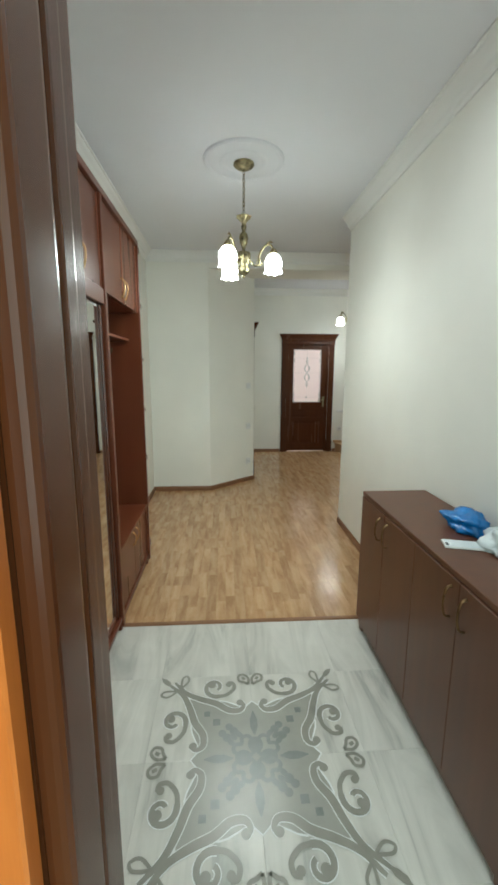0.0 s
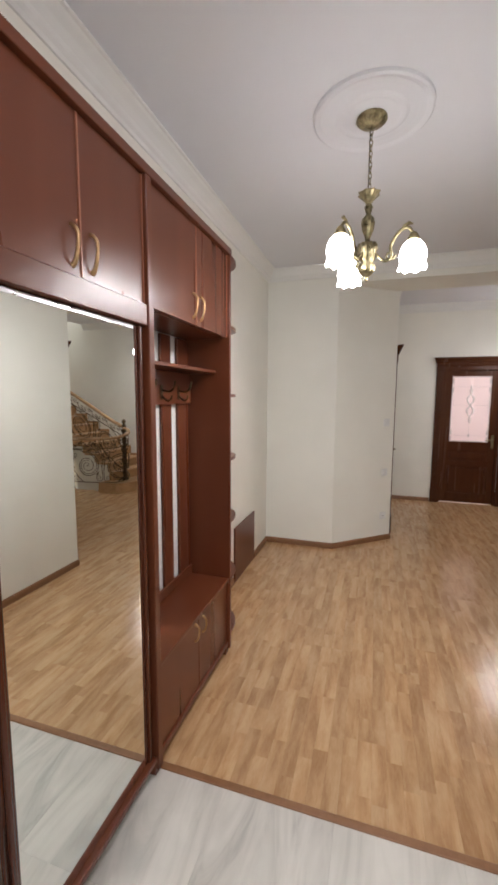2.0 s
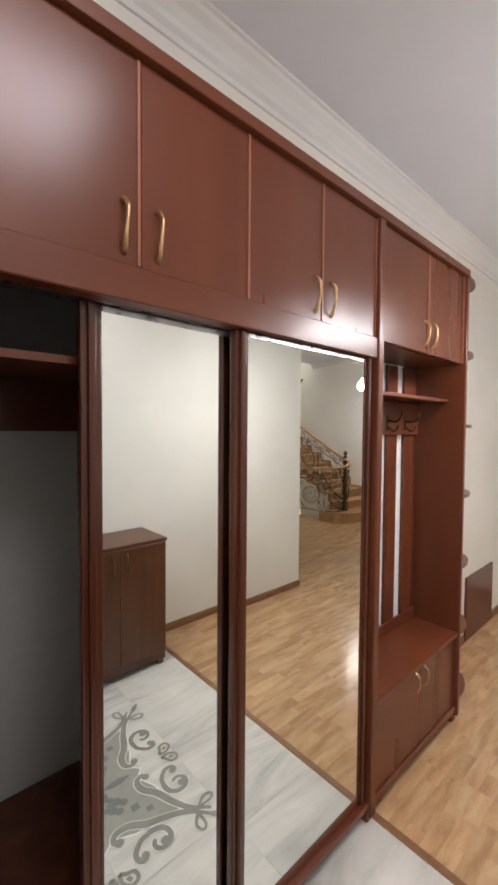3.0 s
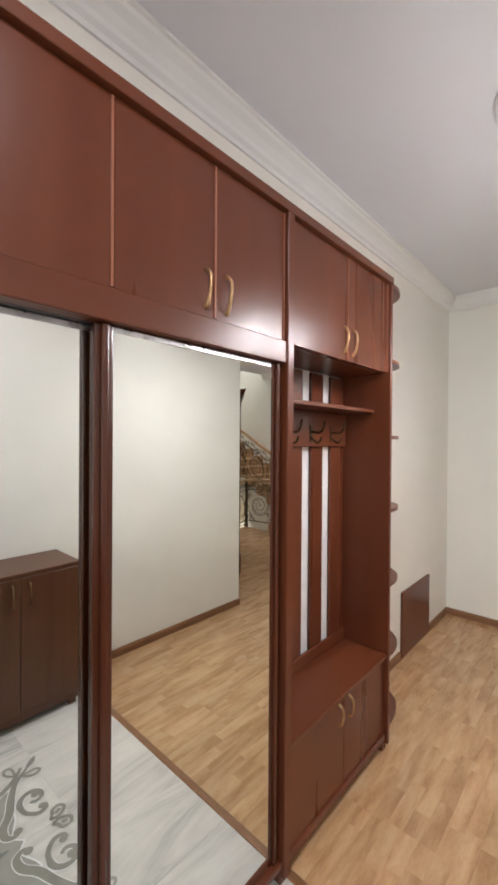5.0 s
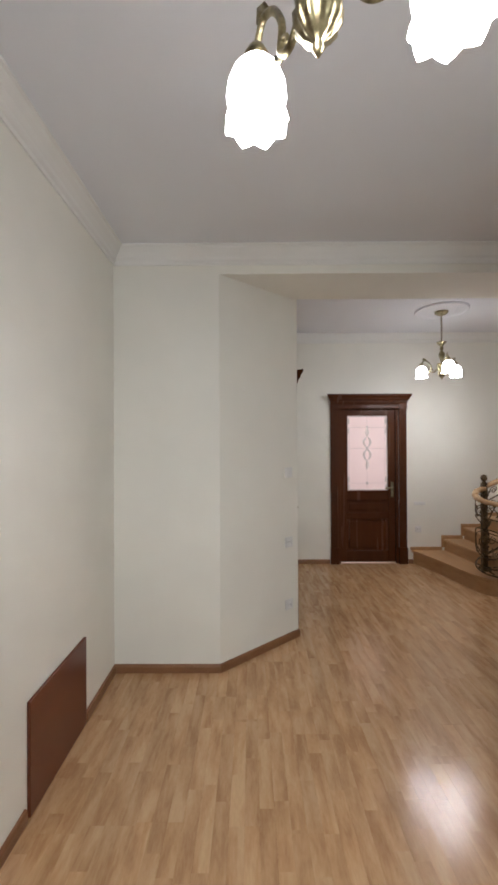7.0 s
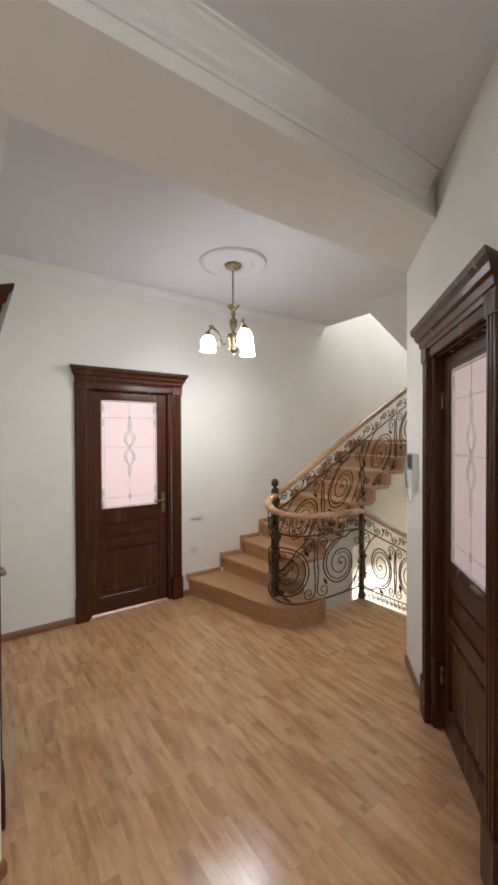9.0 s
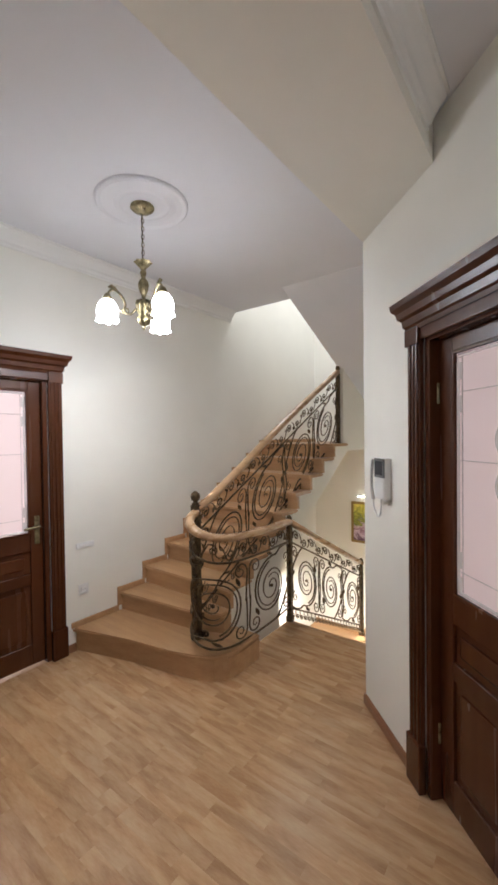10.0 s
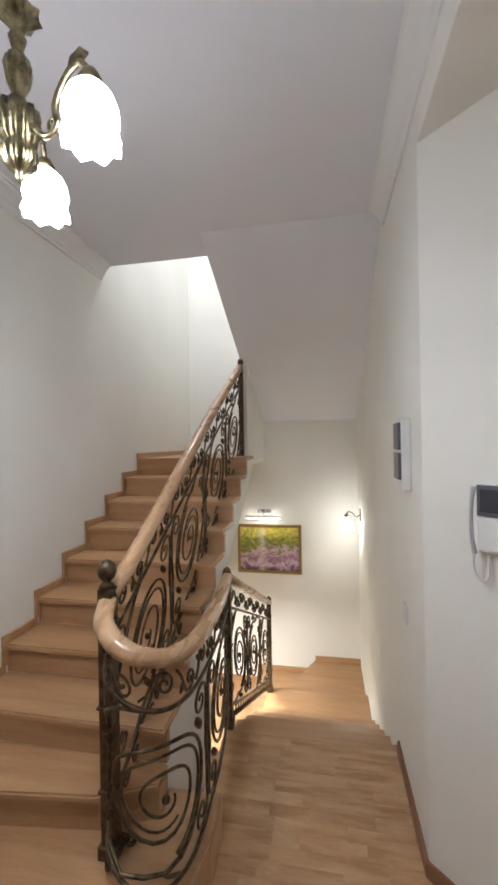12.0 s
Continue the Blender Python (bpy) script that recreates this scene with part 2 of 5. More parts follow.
def part(name, bm, mat, parent, label="", smooth=False):
    ob = new(name, finish(name, bm, mat, smooth))
    ob.parent = parent
    if label:
        tagged(ob, label)
    return ob


def thing(name, label, category, at=None, group="", kind=""):
    ob = new(name)
    ob.empty_display_size = 0.1
    if at is not None:
        ob.matrix_world = at
    return tagged(ob, label, category, group, kind)


def structure(name, bm, mat, label, category, smooth=False):
    return tagged(new(name, finish(name, bm, mat, smooth)), label, category, kind="structure")


def box(bm, x0, x1, y0, y1, z0, z1, bev=0.0, seg=1):
    vs = bmesh.ops.create_cube(bm, size=1.0)["verts"]
    for v in vs:
        v.co = Vector(((x0 + x1) / 2 + v.co.x * (x1 - x0), (y0 + y1) / 2 + v.co.y * (y1 - y0), (z0 + z1) / 2 + v.co.z * (z1 - z0)))
    if bev:
        edges = list({e for v in vs for e in v.link_edges})
        bmesh.ops.bevel(bm, geom=edges, offset=bev, segments=seg, affect="EDGES", profile=0.6)
    return bm


def boxed(*args, **kw):
    return box(bmesh.new(), *args, **kw)


def prism(bm, outline, z0, z1):
    """Upright prism over an outline given anticlockwise."""
    lo = [bm.verts.new((x, y, z0)) for x, y in outline]
    hi = [bm.verts.new((x, y, z1)) for x, y in outline]
    bm.faces.new(lo[::-1])
    bm.faces.new(hi)
    n = len(outline)
    for i in range(n):
        bm.faces.new((lo[i], lo[(i + 1) % n], hi[(i + 1) % n], hi[i]))
    return bm


def side_prism(bm, outline, y0, y1):
    """Prism along y over an outline in x and z."""
    a = [bm.verts.new((x, y0, z)) for x, z in outline]
    b = [bm.verts.new((x, y1, z)) for x, z in outline]
    bm.faces.new(a)
    bm.faces.new(b[::-1])
    n = len(outline)
    for i in range(n):
        bm.faces.new((a[i], b[i], b[(i + 1) % n], a[(i + 1) % n]))
    bmesh.ops.recalc_face_normals(bm, faces=bm.faces)
    return bm


def lathe(bm, profile, sides=20, centre=(0, 0, 0), ruffle=None):
    """Turned shape from rows of (radius, height); ruffle(angle, row) scales the radius."""
    rings = []
    for k, (r, z) in enumerate(profile):
        ring = []
        for i in range(sides):
            a = 2 * math.pi * i / sides
            f = ruffle(a, k) if ruffle else (1.0, 0.0)
            ring.append(bm.verts.new((centre[0] + r * f[0] * math.cos(a), centre[1] + r * f[0] * math.sin(a), centre[2] + z + f[1])))
        rings.append(ring)
    for lo, hi in zip(rings, rings[1:]):
        for i in range(sides):
            j = (i + 1) % sides
            bm.faces.new((lo[i], lo[j], hi[j], hi[i]))
    for ring, flip in ((rings[0], True), (rings[-1], False)):
        if (ring[0].co - ring[sides // 2].co).length < 0.05:
            bm.faces.new(ring[::-1] if flip else ring)
    return bm


def tube(bm, pts, r, sides=6, taper=None, flat=1.0):
    pts = [Vector(p) for p in pts]
    up, rings = None, []
    for i, p in enumerate(pts):
        d = (pts[min(i + 1, len(pts) - 1)] - pts[max(i - 1, 0)]).normalized()
        if up is None:
            up = d.orthogonal().normalized()
        up = (up - d * up.dot(d)).normalized()
        side = d.cross(up)
        k = r * (taper(i / (len(pts) - 1)) if taper else 1.0)
        rings.append([bm.verts.new(p + (up * math.cos(a) * flat + side * math.sin(a)) * k) for a in (2 * math.pi * j / sides for j in range(sides))])
    for a, b in zip(rings, rings[1:]):
        for j in range(sides):
            m = (j + 1) % sides
            bm.faces.new((a[j], a[m], b[m], b[j]))
    bm.faces.new(rings[0][::-1])
    bm.faces.new(rings[-1])
    return bm


def smooth_line(pts, steps=8):
    """Catmull-Rom line through the points."""
    pts = [Vector(p) for p in pts]
    ext = [pts[0] * 2 - pts[1], *pts, pts[-1] * 2 - pts[-2]]
    out = []
    for i in range(1, len(ext) - 2):
        a, b, c, d = ext[i - 1:i + 3]
        for k in range(steps):
            t = k / steps
            out.append(0.5 * (2 * b + (c - a) * t + (2 * a - 5 * b + 4 * c - d) * t * t + (3 * b - a - 3 * c + d) * t ** 3))
    return out + [pts[-1]]


def sweep(bm, path, profile, closed=False, up=(0, 0, 1)):
    """Sweep a profile of (out, up) along level points, mitred; out is to the left of the way."""
    pts = [Vector(p) for p in path]
    n, rings = len(pts), []
    for i, p in enumerate(pts):
        a = (p - pts[i - 1]).normalized() if i or closed else (pts[1] - p).normalized()
        b = (pts[(i + 1) % n] - p).normalized() if i < n - 1 or closed else a
        la, lb = Vector((-a.y, a.x, 0)).normalized(), Vector((-b.y, b.x, 0)).normalized()
        m = (la + lb)
        m = m / max(0.3, m.dot(la)) if m.length > 1e-6 else la
        rings.append([bm.verts.new(p + m * o + Vector(up) * h) for o, h in profile])
    pairs = list(zip(rings, rings[1:])) + ([(rings[-1], rings[0])] if closed else [])
    k = len(profile)
    for a, b in pairs:
        for j in range(k):
            bm.faces.new((a[j], a[(j + 1) % k], b[(j + 1) % k], b[j]))
    if not closed:
        bm.faces.new(rings[0])
        bm.faces.new(rings[-1][::-1])
    bmesh.ops.recalc_face_normals(bm, faces=bm.faces)
    return bm


def wall_mesh(p0, p1, z0, z1, thick, holes=()):
    """A wall from p0 to p1 whose face is on the left of the way; holes are (s0, s1, z0, z1) along it."""
    bm = bmesh.new()
    p0, p1 = Vector((*p0, 0)), Vector((*p1, 0))
    length = (p1 - p0).length
    s = 0.0
    for a, b, za, zb in sorted(holes):
        box(bm, s, a, -thick, 0, z0, z1)
        if za > z0:
            box(bm, a, b, -thick, 0, z0, za)
        box(bm, a, b, -thick, 0, zb, z1)
        s = b
    box(bm, s, length, -thick, 0, z0, z1)
    d = (p1 - p0).normalized()
    bm.transform(Matrix.Translation(p0) @ Matrix.Rotation(math.atan2(d.y, d.x), 4, "Z"))
    return bm


# ---- structure ----
Y_SEAM, X_LEFT, X_RIGHT, Y_FAR, Y_DOOR, Y_STAIR, X_END = 2.505, -0.20, 1.90, 5.346, 7.857, 5.845, 6.78
CORNER = (X_RIGHT, 4.14)
TIP = (3.60, 5.845)
PB, PC = (0.535, Y_FAR), (1.136, 5.872)

structure("wall_right", wall_mesh((X_RIGHT, 0.60), CORNER, 0, 3.1, 0.15), M_WALL, "cream painted plaster wall of the entrance hall", "wall")
structure("wall_diagonal", wall_mesh(CORNER, TIP, 0, 3.1, 0.13, [(0.96, 1.80, 0, 2.09)]), M_WALL, "cream painted diagonal wall with a door opening", "wall")
structure("wall_stair_side", wall_mesh(TIP, (X_END, Y_STAIR), -2.8, 5.7, 0.12), M_WALL, "cream painted wall beside the descending stairs", "wall")
structure("wall_left", wall_mesh((X_LEFT, Y_FAR), (X_LEFT, 2.47), 0, 3.1, 0.12), M_WALL, "cream painted plaster wall", "wall")
structure("wall_above_wardrobe", boxed(-0.50, X_LEFT, 0.60, 2.47, 2.52, 3.1), M_WALL, "cream painted wall above the wardrobe", "wall")
structure("wall_niche", boxed(-0.62, -0.50, 0.60, 2.60, 0, 3.1), M_WALL, "plain wall behind the wardrobe", "wall")
structure("wall_far", boxed(-0.32, PB[0], Y_FAR, Y_FAR + 0.15, 0, 3.1), M_WALL, "cream painted end wall of the entrance hall", "wall")
bm = prism(bmesh.new(), [PB, PC, (1.02, 5.98), (0.53, 5.5)], 0, 3.1)
structure("wall_pillar", bm, M_WALL, "cream painted slanting wall with switches", "wall")
b = bmesh.new()
box(b, 1.0, 1.12, 5.90, 6.17, 0, 3.2)
box(b, 1.0, 1.12, 7.01, 7.98, 0, 3.2)
box(b, 1.0, 1.12, 6.17, 7.01, 2.09, 3.2)
structure("wall_hall_left", b, M_WALL, "cream painted wall with a door opening", "wall")
b = bmesh.new()
box(b, 1.12, 1.87, Y_DOOR, Y_DOOR + 0.13, 0, 3.2)
box(b, 2.73, 3.02, Y_DOOR, Y_DOOR + 0.13, 0, 3.2)
box(b, 1.87, 2.73, Y_DOOR, Y_DOOR + 0.13, 2.09, 3.2)
structure("wall_door", b, M_WALL, "cream painted wall of the stair hall with a door opening", "wall")
structure("wall_stair_left", boxed(3.02, X_END, Y_DOOR, Y_DOOR + 0.13, -2.8, 5.7), M_WALL, "cream painted wall rising along the stairs", "wall")
structure("wall_stair_end", boxed(X_END, X_END + 0.12, 5.72, 7.99, -2.8, 5.7), M_WALL, "cream painted end wall of the stairwell", "wall")
structure("wall_upper", boxed(4.58, 4.70, 5.845, Y_DOOR, 3.36, 5.7), M_WALL, "plain wall of the upper storey", "wall")
structure("ceiling_upper", boxed(4.3, 6.9, 5.72, 7.99, 5.7, 5.8), M_CEIL, "white ceiling of the stairwell", "ceiling")
structure("wall_lower", boxed(3.3, 3.4, 5.845, Y_DOOR, -2.8, -0.22), M_WALL, "plain wall of the lower storey", "wall")
structure("floor_lower", boxed(3.3, 6.9, 5.72, 7.99, -2.9, -2.8), M_STAIR, "plain wooden floor of the lower storey", "floor")

# entrance wall with its dark wooden door lining
b = bmesh.new()
box(b, -0.62, 0.555, 0.44, 0.60, 0, 3.1)
box(b, 1.60, 2.05, 0.44, 0.60, 0, 3.1)
box(b, 0.555, 1.60, 0.44, 0.60, 2.16, 3.1)
structure("wall_entrance", b, M_WALL, "cream wall round the entrance door", "wall")
b = bmesh.new()
box(b, -1.4, -1.3, -2.2, 0.44, 0, 3.1)
box(b, 3.0, 3.1, -2.2, 0.44, 0, 3.1)
box(b, -1.3, 3.0, -2.2, -2.1, 0, 3.1)
structure("wall_porch", b, M_WALL, "plain walls of the porch outside", "wall")
b = bmesh.new()
box(b, 0.9, 3.9, 10.1, 10.2, 0, 3.1)
box(b, 0.9, 1.0, 7.99, 10.1, 0, 3.1)
box(b, 3.8, 3.9, 7.99, 10.1, 0, 3.1)
structure("wall_room_1", b, M_WALL, "plain walls of the room behind the glazed door", "wall")
b = bmesh.new()
box(b, 2.06, 5.1, 2.5, 2.6, 0, 3.1)
box(b, 5.0, 5.1, 2.6, 5.7, 0, 3.1)
structure("wall_room_2", b, M_WALL, "plain walls of the room behind the slanting door", "wall")

b = prism(bmesh.new(), [(-1.4, -2.2), (5.1, -2.2), (5.1, 5.70), (-1.4, 5.70)], CEIL_1, CEIL_1 + 0.15)
structure("ceiling", b, M_CEIL, "white painted ceiling of the entrance hall", "ceiling")
b = prism(bmesh.new(), [(0.9, 5.70), (4.52, 5.70), (4.52, 6.98), (4.82, 6.98), (4.82, 10.2), (0.9, 10.2)], CEIL_2, CEIL_2 + 0.33)
structure("ceiling_hall", b, M_CEIL, "white painted ceiling of the stair hall", "ceiling")
structure("beam", boxed(PB[0], 3.59, Y_FAR, Y_STAIR, BEAM_Z, 3.12), M_WALL, "cream painted ceiling beam between the two halls", "beam")
# sloping underside of the flight above
bm = side_prism(bmesh.new(), [(4.50, CEIL_2 - 0.002), (X_END, 1.90), (X_END, 2.12), (4.50, CEIL_2 + 0.25)], Y_STAIR, 6.98)
structure("ceiling_sloped", bm, M_CEIL, "white sloping underside of the upper flight", "ceiling")

# cornices
CORNICE = [(0, -0.13), (0.012, -0.13), (0.018, -0.112), (0.034, -0.098), (0.040, -0.080), (0.062, -0.052), (0.085, -0.030), (0.092, -0.016), (0.105, -0.012), (0.105, 0.0), (0, 0.0)]
CORNICE = [(o * 0.84, h * 0.88) for o, h in CORNICE]


def leaf_band(bm, path):
    """Small raised leaves in a row along the cornice."""
    for p0, p1 in zip(path, path[1:]):
        p0, p1 = Vector(p0), Vector(p1)
        d = (p1 - p0).normalized()
        left = Vector((-d.y, d.x, 0))
        n = int((p1 - p0).length / 0.055)
        for i in range(2, n - 1):
            c = p0 + d * (i * 0.055)
            tip = bm.verts.new(c + left * 0.0450 + Vector((0, 0, -0.0550)))
            ring = [bm.verts.new(c + d * u + left * o + Vector((0, 0, h))) for u, o, h in ((-0.017, 0.041, -0.058), (0, 0.030, -0.076), (0.017, 0.041, -0.058), (0, 0.059, -0.036))]
            for j in range(4):
                bm.faces.new((ring[j], ring[(j + 1) % 4], tip))
    return bm


path = [(X_RIGHT, 0.60, CEIL_1), (*CORNER, CEIL_1)]
structure("cornice_right", leaf_band(sweep(bmesh.new(), path, CORNICE), path), M_PLASTER, "white moulded plaster cornice of the entrance wall", "cornice")
path = [(2.985, Y_FAR, CEIL_1), (X_LEFT, Y_FAR, CEIL_1), (X_LEFT, 0.60, CEIL_1)]
structure("cornice", leaf_band(sweep(bmesh.new(), path, CORNICE), path), M_PLASTER, "white moulded plaster cornice on the beam and wall", "cornice")
path = [(4.45, Y_STAIR - 0.001, CEIL_2), (1.12, Y_STAIR - 0.001, CEIL_2), (1.12, Y_DOOR, CEIL_2), (4.78, Y_DOOR, CEIL_2)]
structure("cornice_hall", leaf_band(sweep(bmesh.new(), path[::-1], CORNICE), path[::-1]), M_PLASTER, "white moulded plaster cornice of the stair hall", "cornice")

# skirting
SKIRT = [(0, 0), (0.014, 0), (0.014, 0.040), (0.009, 0.055), (0, 0.058)]


def skirting(name, path):
    structure(name, sweep(bmesh.new(), [(x, y, 0.0) for x, y in path], SKIRT), M_SKIRT, "brown wooden skirting board", "skirting")


d45 = math.sqrt(0.5)
skirting("baseboard", [(X_RIGHT, 2.52), CORNER, (CORNER[0] + 0.88 * d45, CORNER[1] + 0.88 * d45)])
skirting("baseboard_stair", [(CORNER[0] + 1.89 * d45, CORNER[1] + 1.89 * d45), TIP, (4.22, Y_STAIR)])
skirting("baseboard_far", [(1.12, 6.03), (1.12, 5.90), PC, PB, (X_LEFT, Y_FAR), (X_LEFT, 4.85)])
skirting("baseboard_left", [(X_LEFT, 4.24), (X_LEFT, 3.43)])
skirting("baseboard_door", [(1.79, Y_DOOR), (1.12, Y_DOOR), (1.12, 7.12)])
skirting("baseboard_hall", [(2.88, Y_DOOR), (2.82, Y_DOOR)])


# ---- stairs ----
RISE = 0.155
STEP_X = [2.86, 3.27, 3.53, 3.79, 4.03, 4.28, 4.53, 4.79, 5.06, 5.33]
TOP = [0.175 + 0.15 * k for k in range(10)]
stairs = thing("staircase", "oak staircase rising along the cream wall", "stairs", kind="structure")


def tread_outline(k):
    """Outline of step k seen from above; the first is rounded and spreads in front."""
    x1 = STEP_X[k + 1] + 0.03 if k < 9 else X_END
    if k == 0:
        front = [(3.62, 6.655), (3.40, 6.648), (3.27, 6.668), (3.185, 6.73), (3.125, 6.85), (3.08, 7.02), (3.01, 7.37), (2.86, Y_DOOR)]
        return [(3.62, Y_DOOR)] + [(3.62, 6.655)] + front[1:][::1]
    if k == 1:
        return [(x1, Y_DOOR), (x1, 6.87), (3.45, 6.87), (3.36, 7.08), (STEP_X[1], Y_DOOR)]
    if k == 9:
        return [(X_END, Y_DOOR), (X_END, 6.98), (5.735, 6.98), (5.735, 6.87), (STEP_X[k], 6.87), (STEP_X[k], Y_DOOR)]
    return [(x1, Y_DOOR), (x1, 6.87), (STEP_X[k], 6.87), (STEP_X[k], Y_DOOR)]


def shrink(outline, d):
    """Pull the front of an outline back by d."""
    return [(x + d if x < max(p[0] for p in outline) - 0.05 else x, y) for x, y in outline]


for k in range(10):
    z, step = TOP[k], TOP[k] - (TOP[k - 1] if k else 0.0)
    o = tread_outline(k)[::-1]
    b = prism(bmesh.new(), o, z - 0.032, z)
    edges = [e for e in b.edges if abs(e.verts[0].co.z - e.verts[1].co.z) < 1e-4]
    bmesh.ops.bevel(b, geom=edges, offset=0.008, segments=2, affect="EDGES")
    bmesh.ops.recalc_face_normals(b, faces=b.faces)
    part("tread" if k < 9 else "landing", b, M_STAIR, stairs)
    r = shrink(tread_outline(k), 0.025)
    if k:
        r = [(min(x, r[2][0] + 0.25 if k == 1 else STEP_X[k] + 0.06), y) for x, y in r]
    b = prism(bmesh.new(), r[::-1], z - step if k < 1 else z - step - 0.001, z - 0.033)
    bmesh.ops.recalc_face_normals(b, faces=b.faces)
    part("riser", b, M_STAIR, stairs)
# white stringer and underside, stepped above and sloping below
pts = []
for k in range(1, 10):
    x = 3.47 if k == 1 else STEP_X[k] + 0.03
    pts += [(x, TOP[k - 1] - 0.04), (x, TOP[k] - 0.034)]
pts += [(5.737, TOP[9] - 0.034), (5.737, TOP[9] - 0.10), (4.24, 0.47), (4.24, -0.20), (3.47, -0.20)]
part("stringer", side_prism(bmesh.new(), pts[::-1], 6.885, Y_DOOR - 0.004), M_WALL, stairs, "cream plastered stair body with a stepped edge")
for k in range(1, 10):
    x0, x1 = STEP_X[k] - 0.008, (STEP_X[k + 1] - 0.008 if k < 9 else X_END - 0.005)
    z = TOP[k]
    b = bmesh.new()
    box(b, x0, x1 + 0.010, Y_DOOR - 0.013, Y_DOOR - 0.001, z, z + 0.045, 0.003)
    box(b, x0 - 0.010, x0 + 0.036, Y_DOOR - 0.012, Y_DOOR - 0.001, TOP[k - 1] + 0.04, z + 0.045)
    part("wall_string", b, M_STAIR, stairs)
part("wall_string", boxed(2.845, 3.262, Y_DOOR - 0.013, Y_DOOR - 0.001, TOP[0], TOP[0] + 0.045, 0.003), M_STAIR, stairs)

bm = side_prism(bmesh.new(), [(5.74, 1.43), (X_END, 1.43), (X_END, 1.94), (5.74, 2.44)], 6.93, 6.975)
structure("wall_winder", bm, M_WALL, "cream wall closing the turn of the stairs", "wall")

down = thing("staircase_down", "oak steps descending to a turning landing", "stairs", kind="structure")
for k in range(5):
    x0, z = 4.25 + 0.275 * k, -RISE * (k + 1)
    part("riser", boxed(x0 - 0.018, x0, Y_STAIR, 6.80, z, z + RISE - 0.03), M_STAIR, down)
    part("tread", boxed(x0 - 0.018, x0 + 0.30 if k < 4 else 5.95, Y_STAIR, 6.80, z - 0.03, z, 0.007, 2), M_STAIR, down)
for k, o in enumerate(([(5.93, Y_STAIR), (X_END, Y_STAIR), (X_END, 6.36), (5.93, 6.78)], [(5.93, 6.78), (X_END, 6.36), (X_END, 7.05), (5.93, 6.98)],
                       [(5.6, 6.98), (X_END, 7.05), (X_END, Y_DOOR), (5.6, Y_DOOR)])):
    z = -RISE * (6 + k)
    part("winder", prism(bmesh.new(), o, z - 0.16, z), M_STAIR, down)
    y0, y1 = ((Y_STAIR, 6.36), (6.36, 7.05), (7.05, Y_DOOR))[k]
    part("wall_string", boxed(X_END - 0.013, X_END - 0.001, y0, y1, z, z + 0.055), M_STAIR, down)
part("underside", side_prism(bmesh.new(), [(4.232, -0.03), (5.9, -0.99), (5.9, -1.2), (4.232, -0.30)], Y_STAIR, 6.79), M_WALL, down)
part("nosing", boxed(4.215, 4.262, Y_STAIR, 6.80, -0.028, 0.004, 0.008, 2), M_STAIR, down)


# ---- iron railing ----
railing = thing("stair_railing", "bronzed wrought-iron stair railing with scrolls and pale oak handrail", "railing")
RAIL_CURVE = smooth_line([(3.315, 6.985, 1.085), (3.20, 6.93, 1.055), (3.145, 6.84, 1.015), (3.165, 6.755, 0.98), (3.26, 6.70, 0.95), (3.45, 6.685, 0.925), (3.85, 6.715, 0.90), (4.25, 6.777, 0.875)], 8)


def handrail(name, pts):
    b = bmesh.new()
    prof = [(-0.028, -0.022), (0.028, -0.022), (0.034, -0.004), (0.027, 0.016), (0.011, 0.025), (-0.011, 0.025), (-0.027, 0.016), (-0.034, -0.004)]
    rings = []
    pts = [Vector(p) for p in pts]
    for i, p in enumerate(pts):
        d = pts[min(i + 1, len(pts) - 1)] - pts[max(i - 1, 0)]
        side = Vector((-d.y, d.x, 0)).normalized()
        upv = d.normalized().cross(side) * -1
        upv = upv if upv.z > 0 else -upv
        rings.append([b.verts.new(p + side * o + upv * h) for o, h in prof])
    for a, c in zip(rings, rings[1:]):
        for j in range(8):
            b.faces.new((a[j], a[(j + 1) % 8], c[(j + 1) % 8], c[j]))
    b.faces.new(rings[0])
    b.faces.new(rings[-1])
    bmesh.ops.recalc_face_normals(b, faces=b.faces)
    part(name, b, M_HANDRAIL, railing, "pale oak handrail", True)


handrail("handrail", RAIL_CURVE)
handrail("handrail", smooth_line([(3.33, 6.985, 1.105), (3.60, 6.985, 1.235), (4.6, 6.985, 1.80), (5.70, 6.985, 2.37)], 6))
handrail("handrail", [(4.25, 6.777, 0.875), (4.6, 6.776, 0.70), (5.2, 6.775, 0.41), (5.86, 6.772, 0.09)])


def post(x, y, z0, z1, r=0.021):
    b = bmesh.new()
    box(b, x - r, x + r, y - r, y + r, z0, z1 - 0.10, 0.004)
    box(b, x - r * 1.35, x + r * 1.35, y - r * 1.35, y + r * 1.35, z0, z0 + 0.05, 0.004)
    for h in (0.22, 0.5, 0.78):
        box(b, x - r * 1.2, x + r * 1.2, y - r * 1.2, y + r * 1.2, z0 + (z1 - z0) * h, z0 + (z1 - z0) * h + 0.012, 0.002)
    p = part("post", b, M_IRON, railing)
    c = lathe(bmesh.new(), [(0.004, -0.10), (r * 1.1, -0.10), (r * 0.9, -0.085), (r * 0.55, -0.078), (r * 1.15, -0.06), (r * 1.3, -0.04), (r * 1.1, -0.018), (r * 0.5, -0.004), (0.002, 0.0)], 14, (x, y, z1))
    part("finial", c, M_IRON, p, "", True)


post(3.315, 6.985, 0.175, 1.235, 0.027)
post(4.25, 6.777, 0.0, 0.93)
post(5.86, 6.772, -0.78, 0.15)
post(5.705, 6.98, 1.43, 2.45)


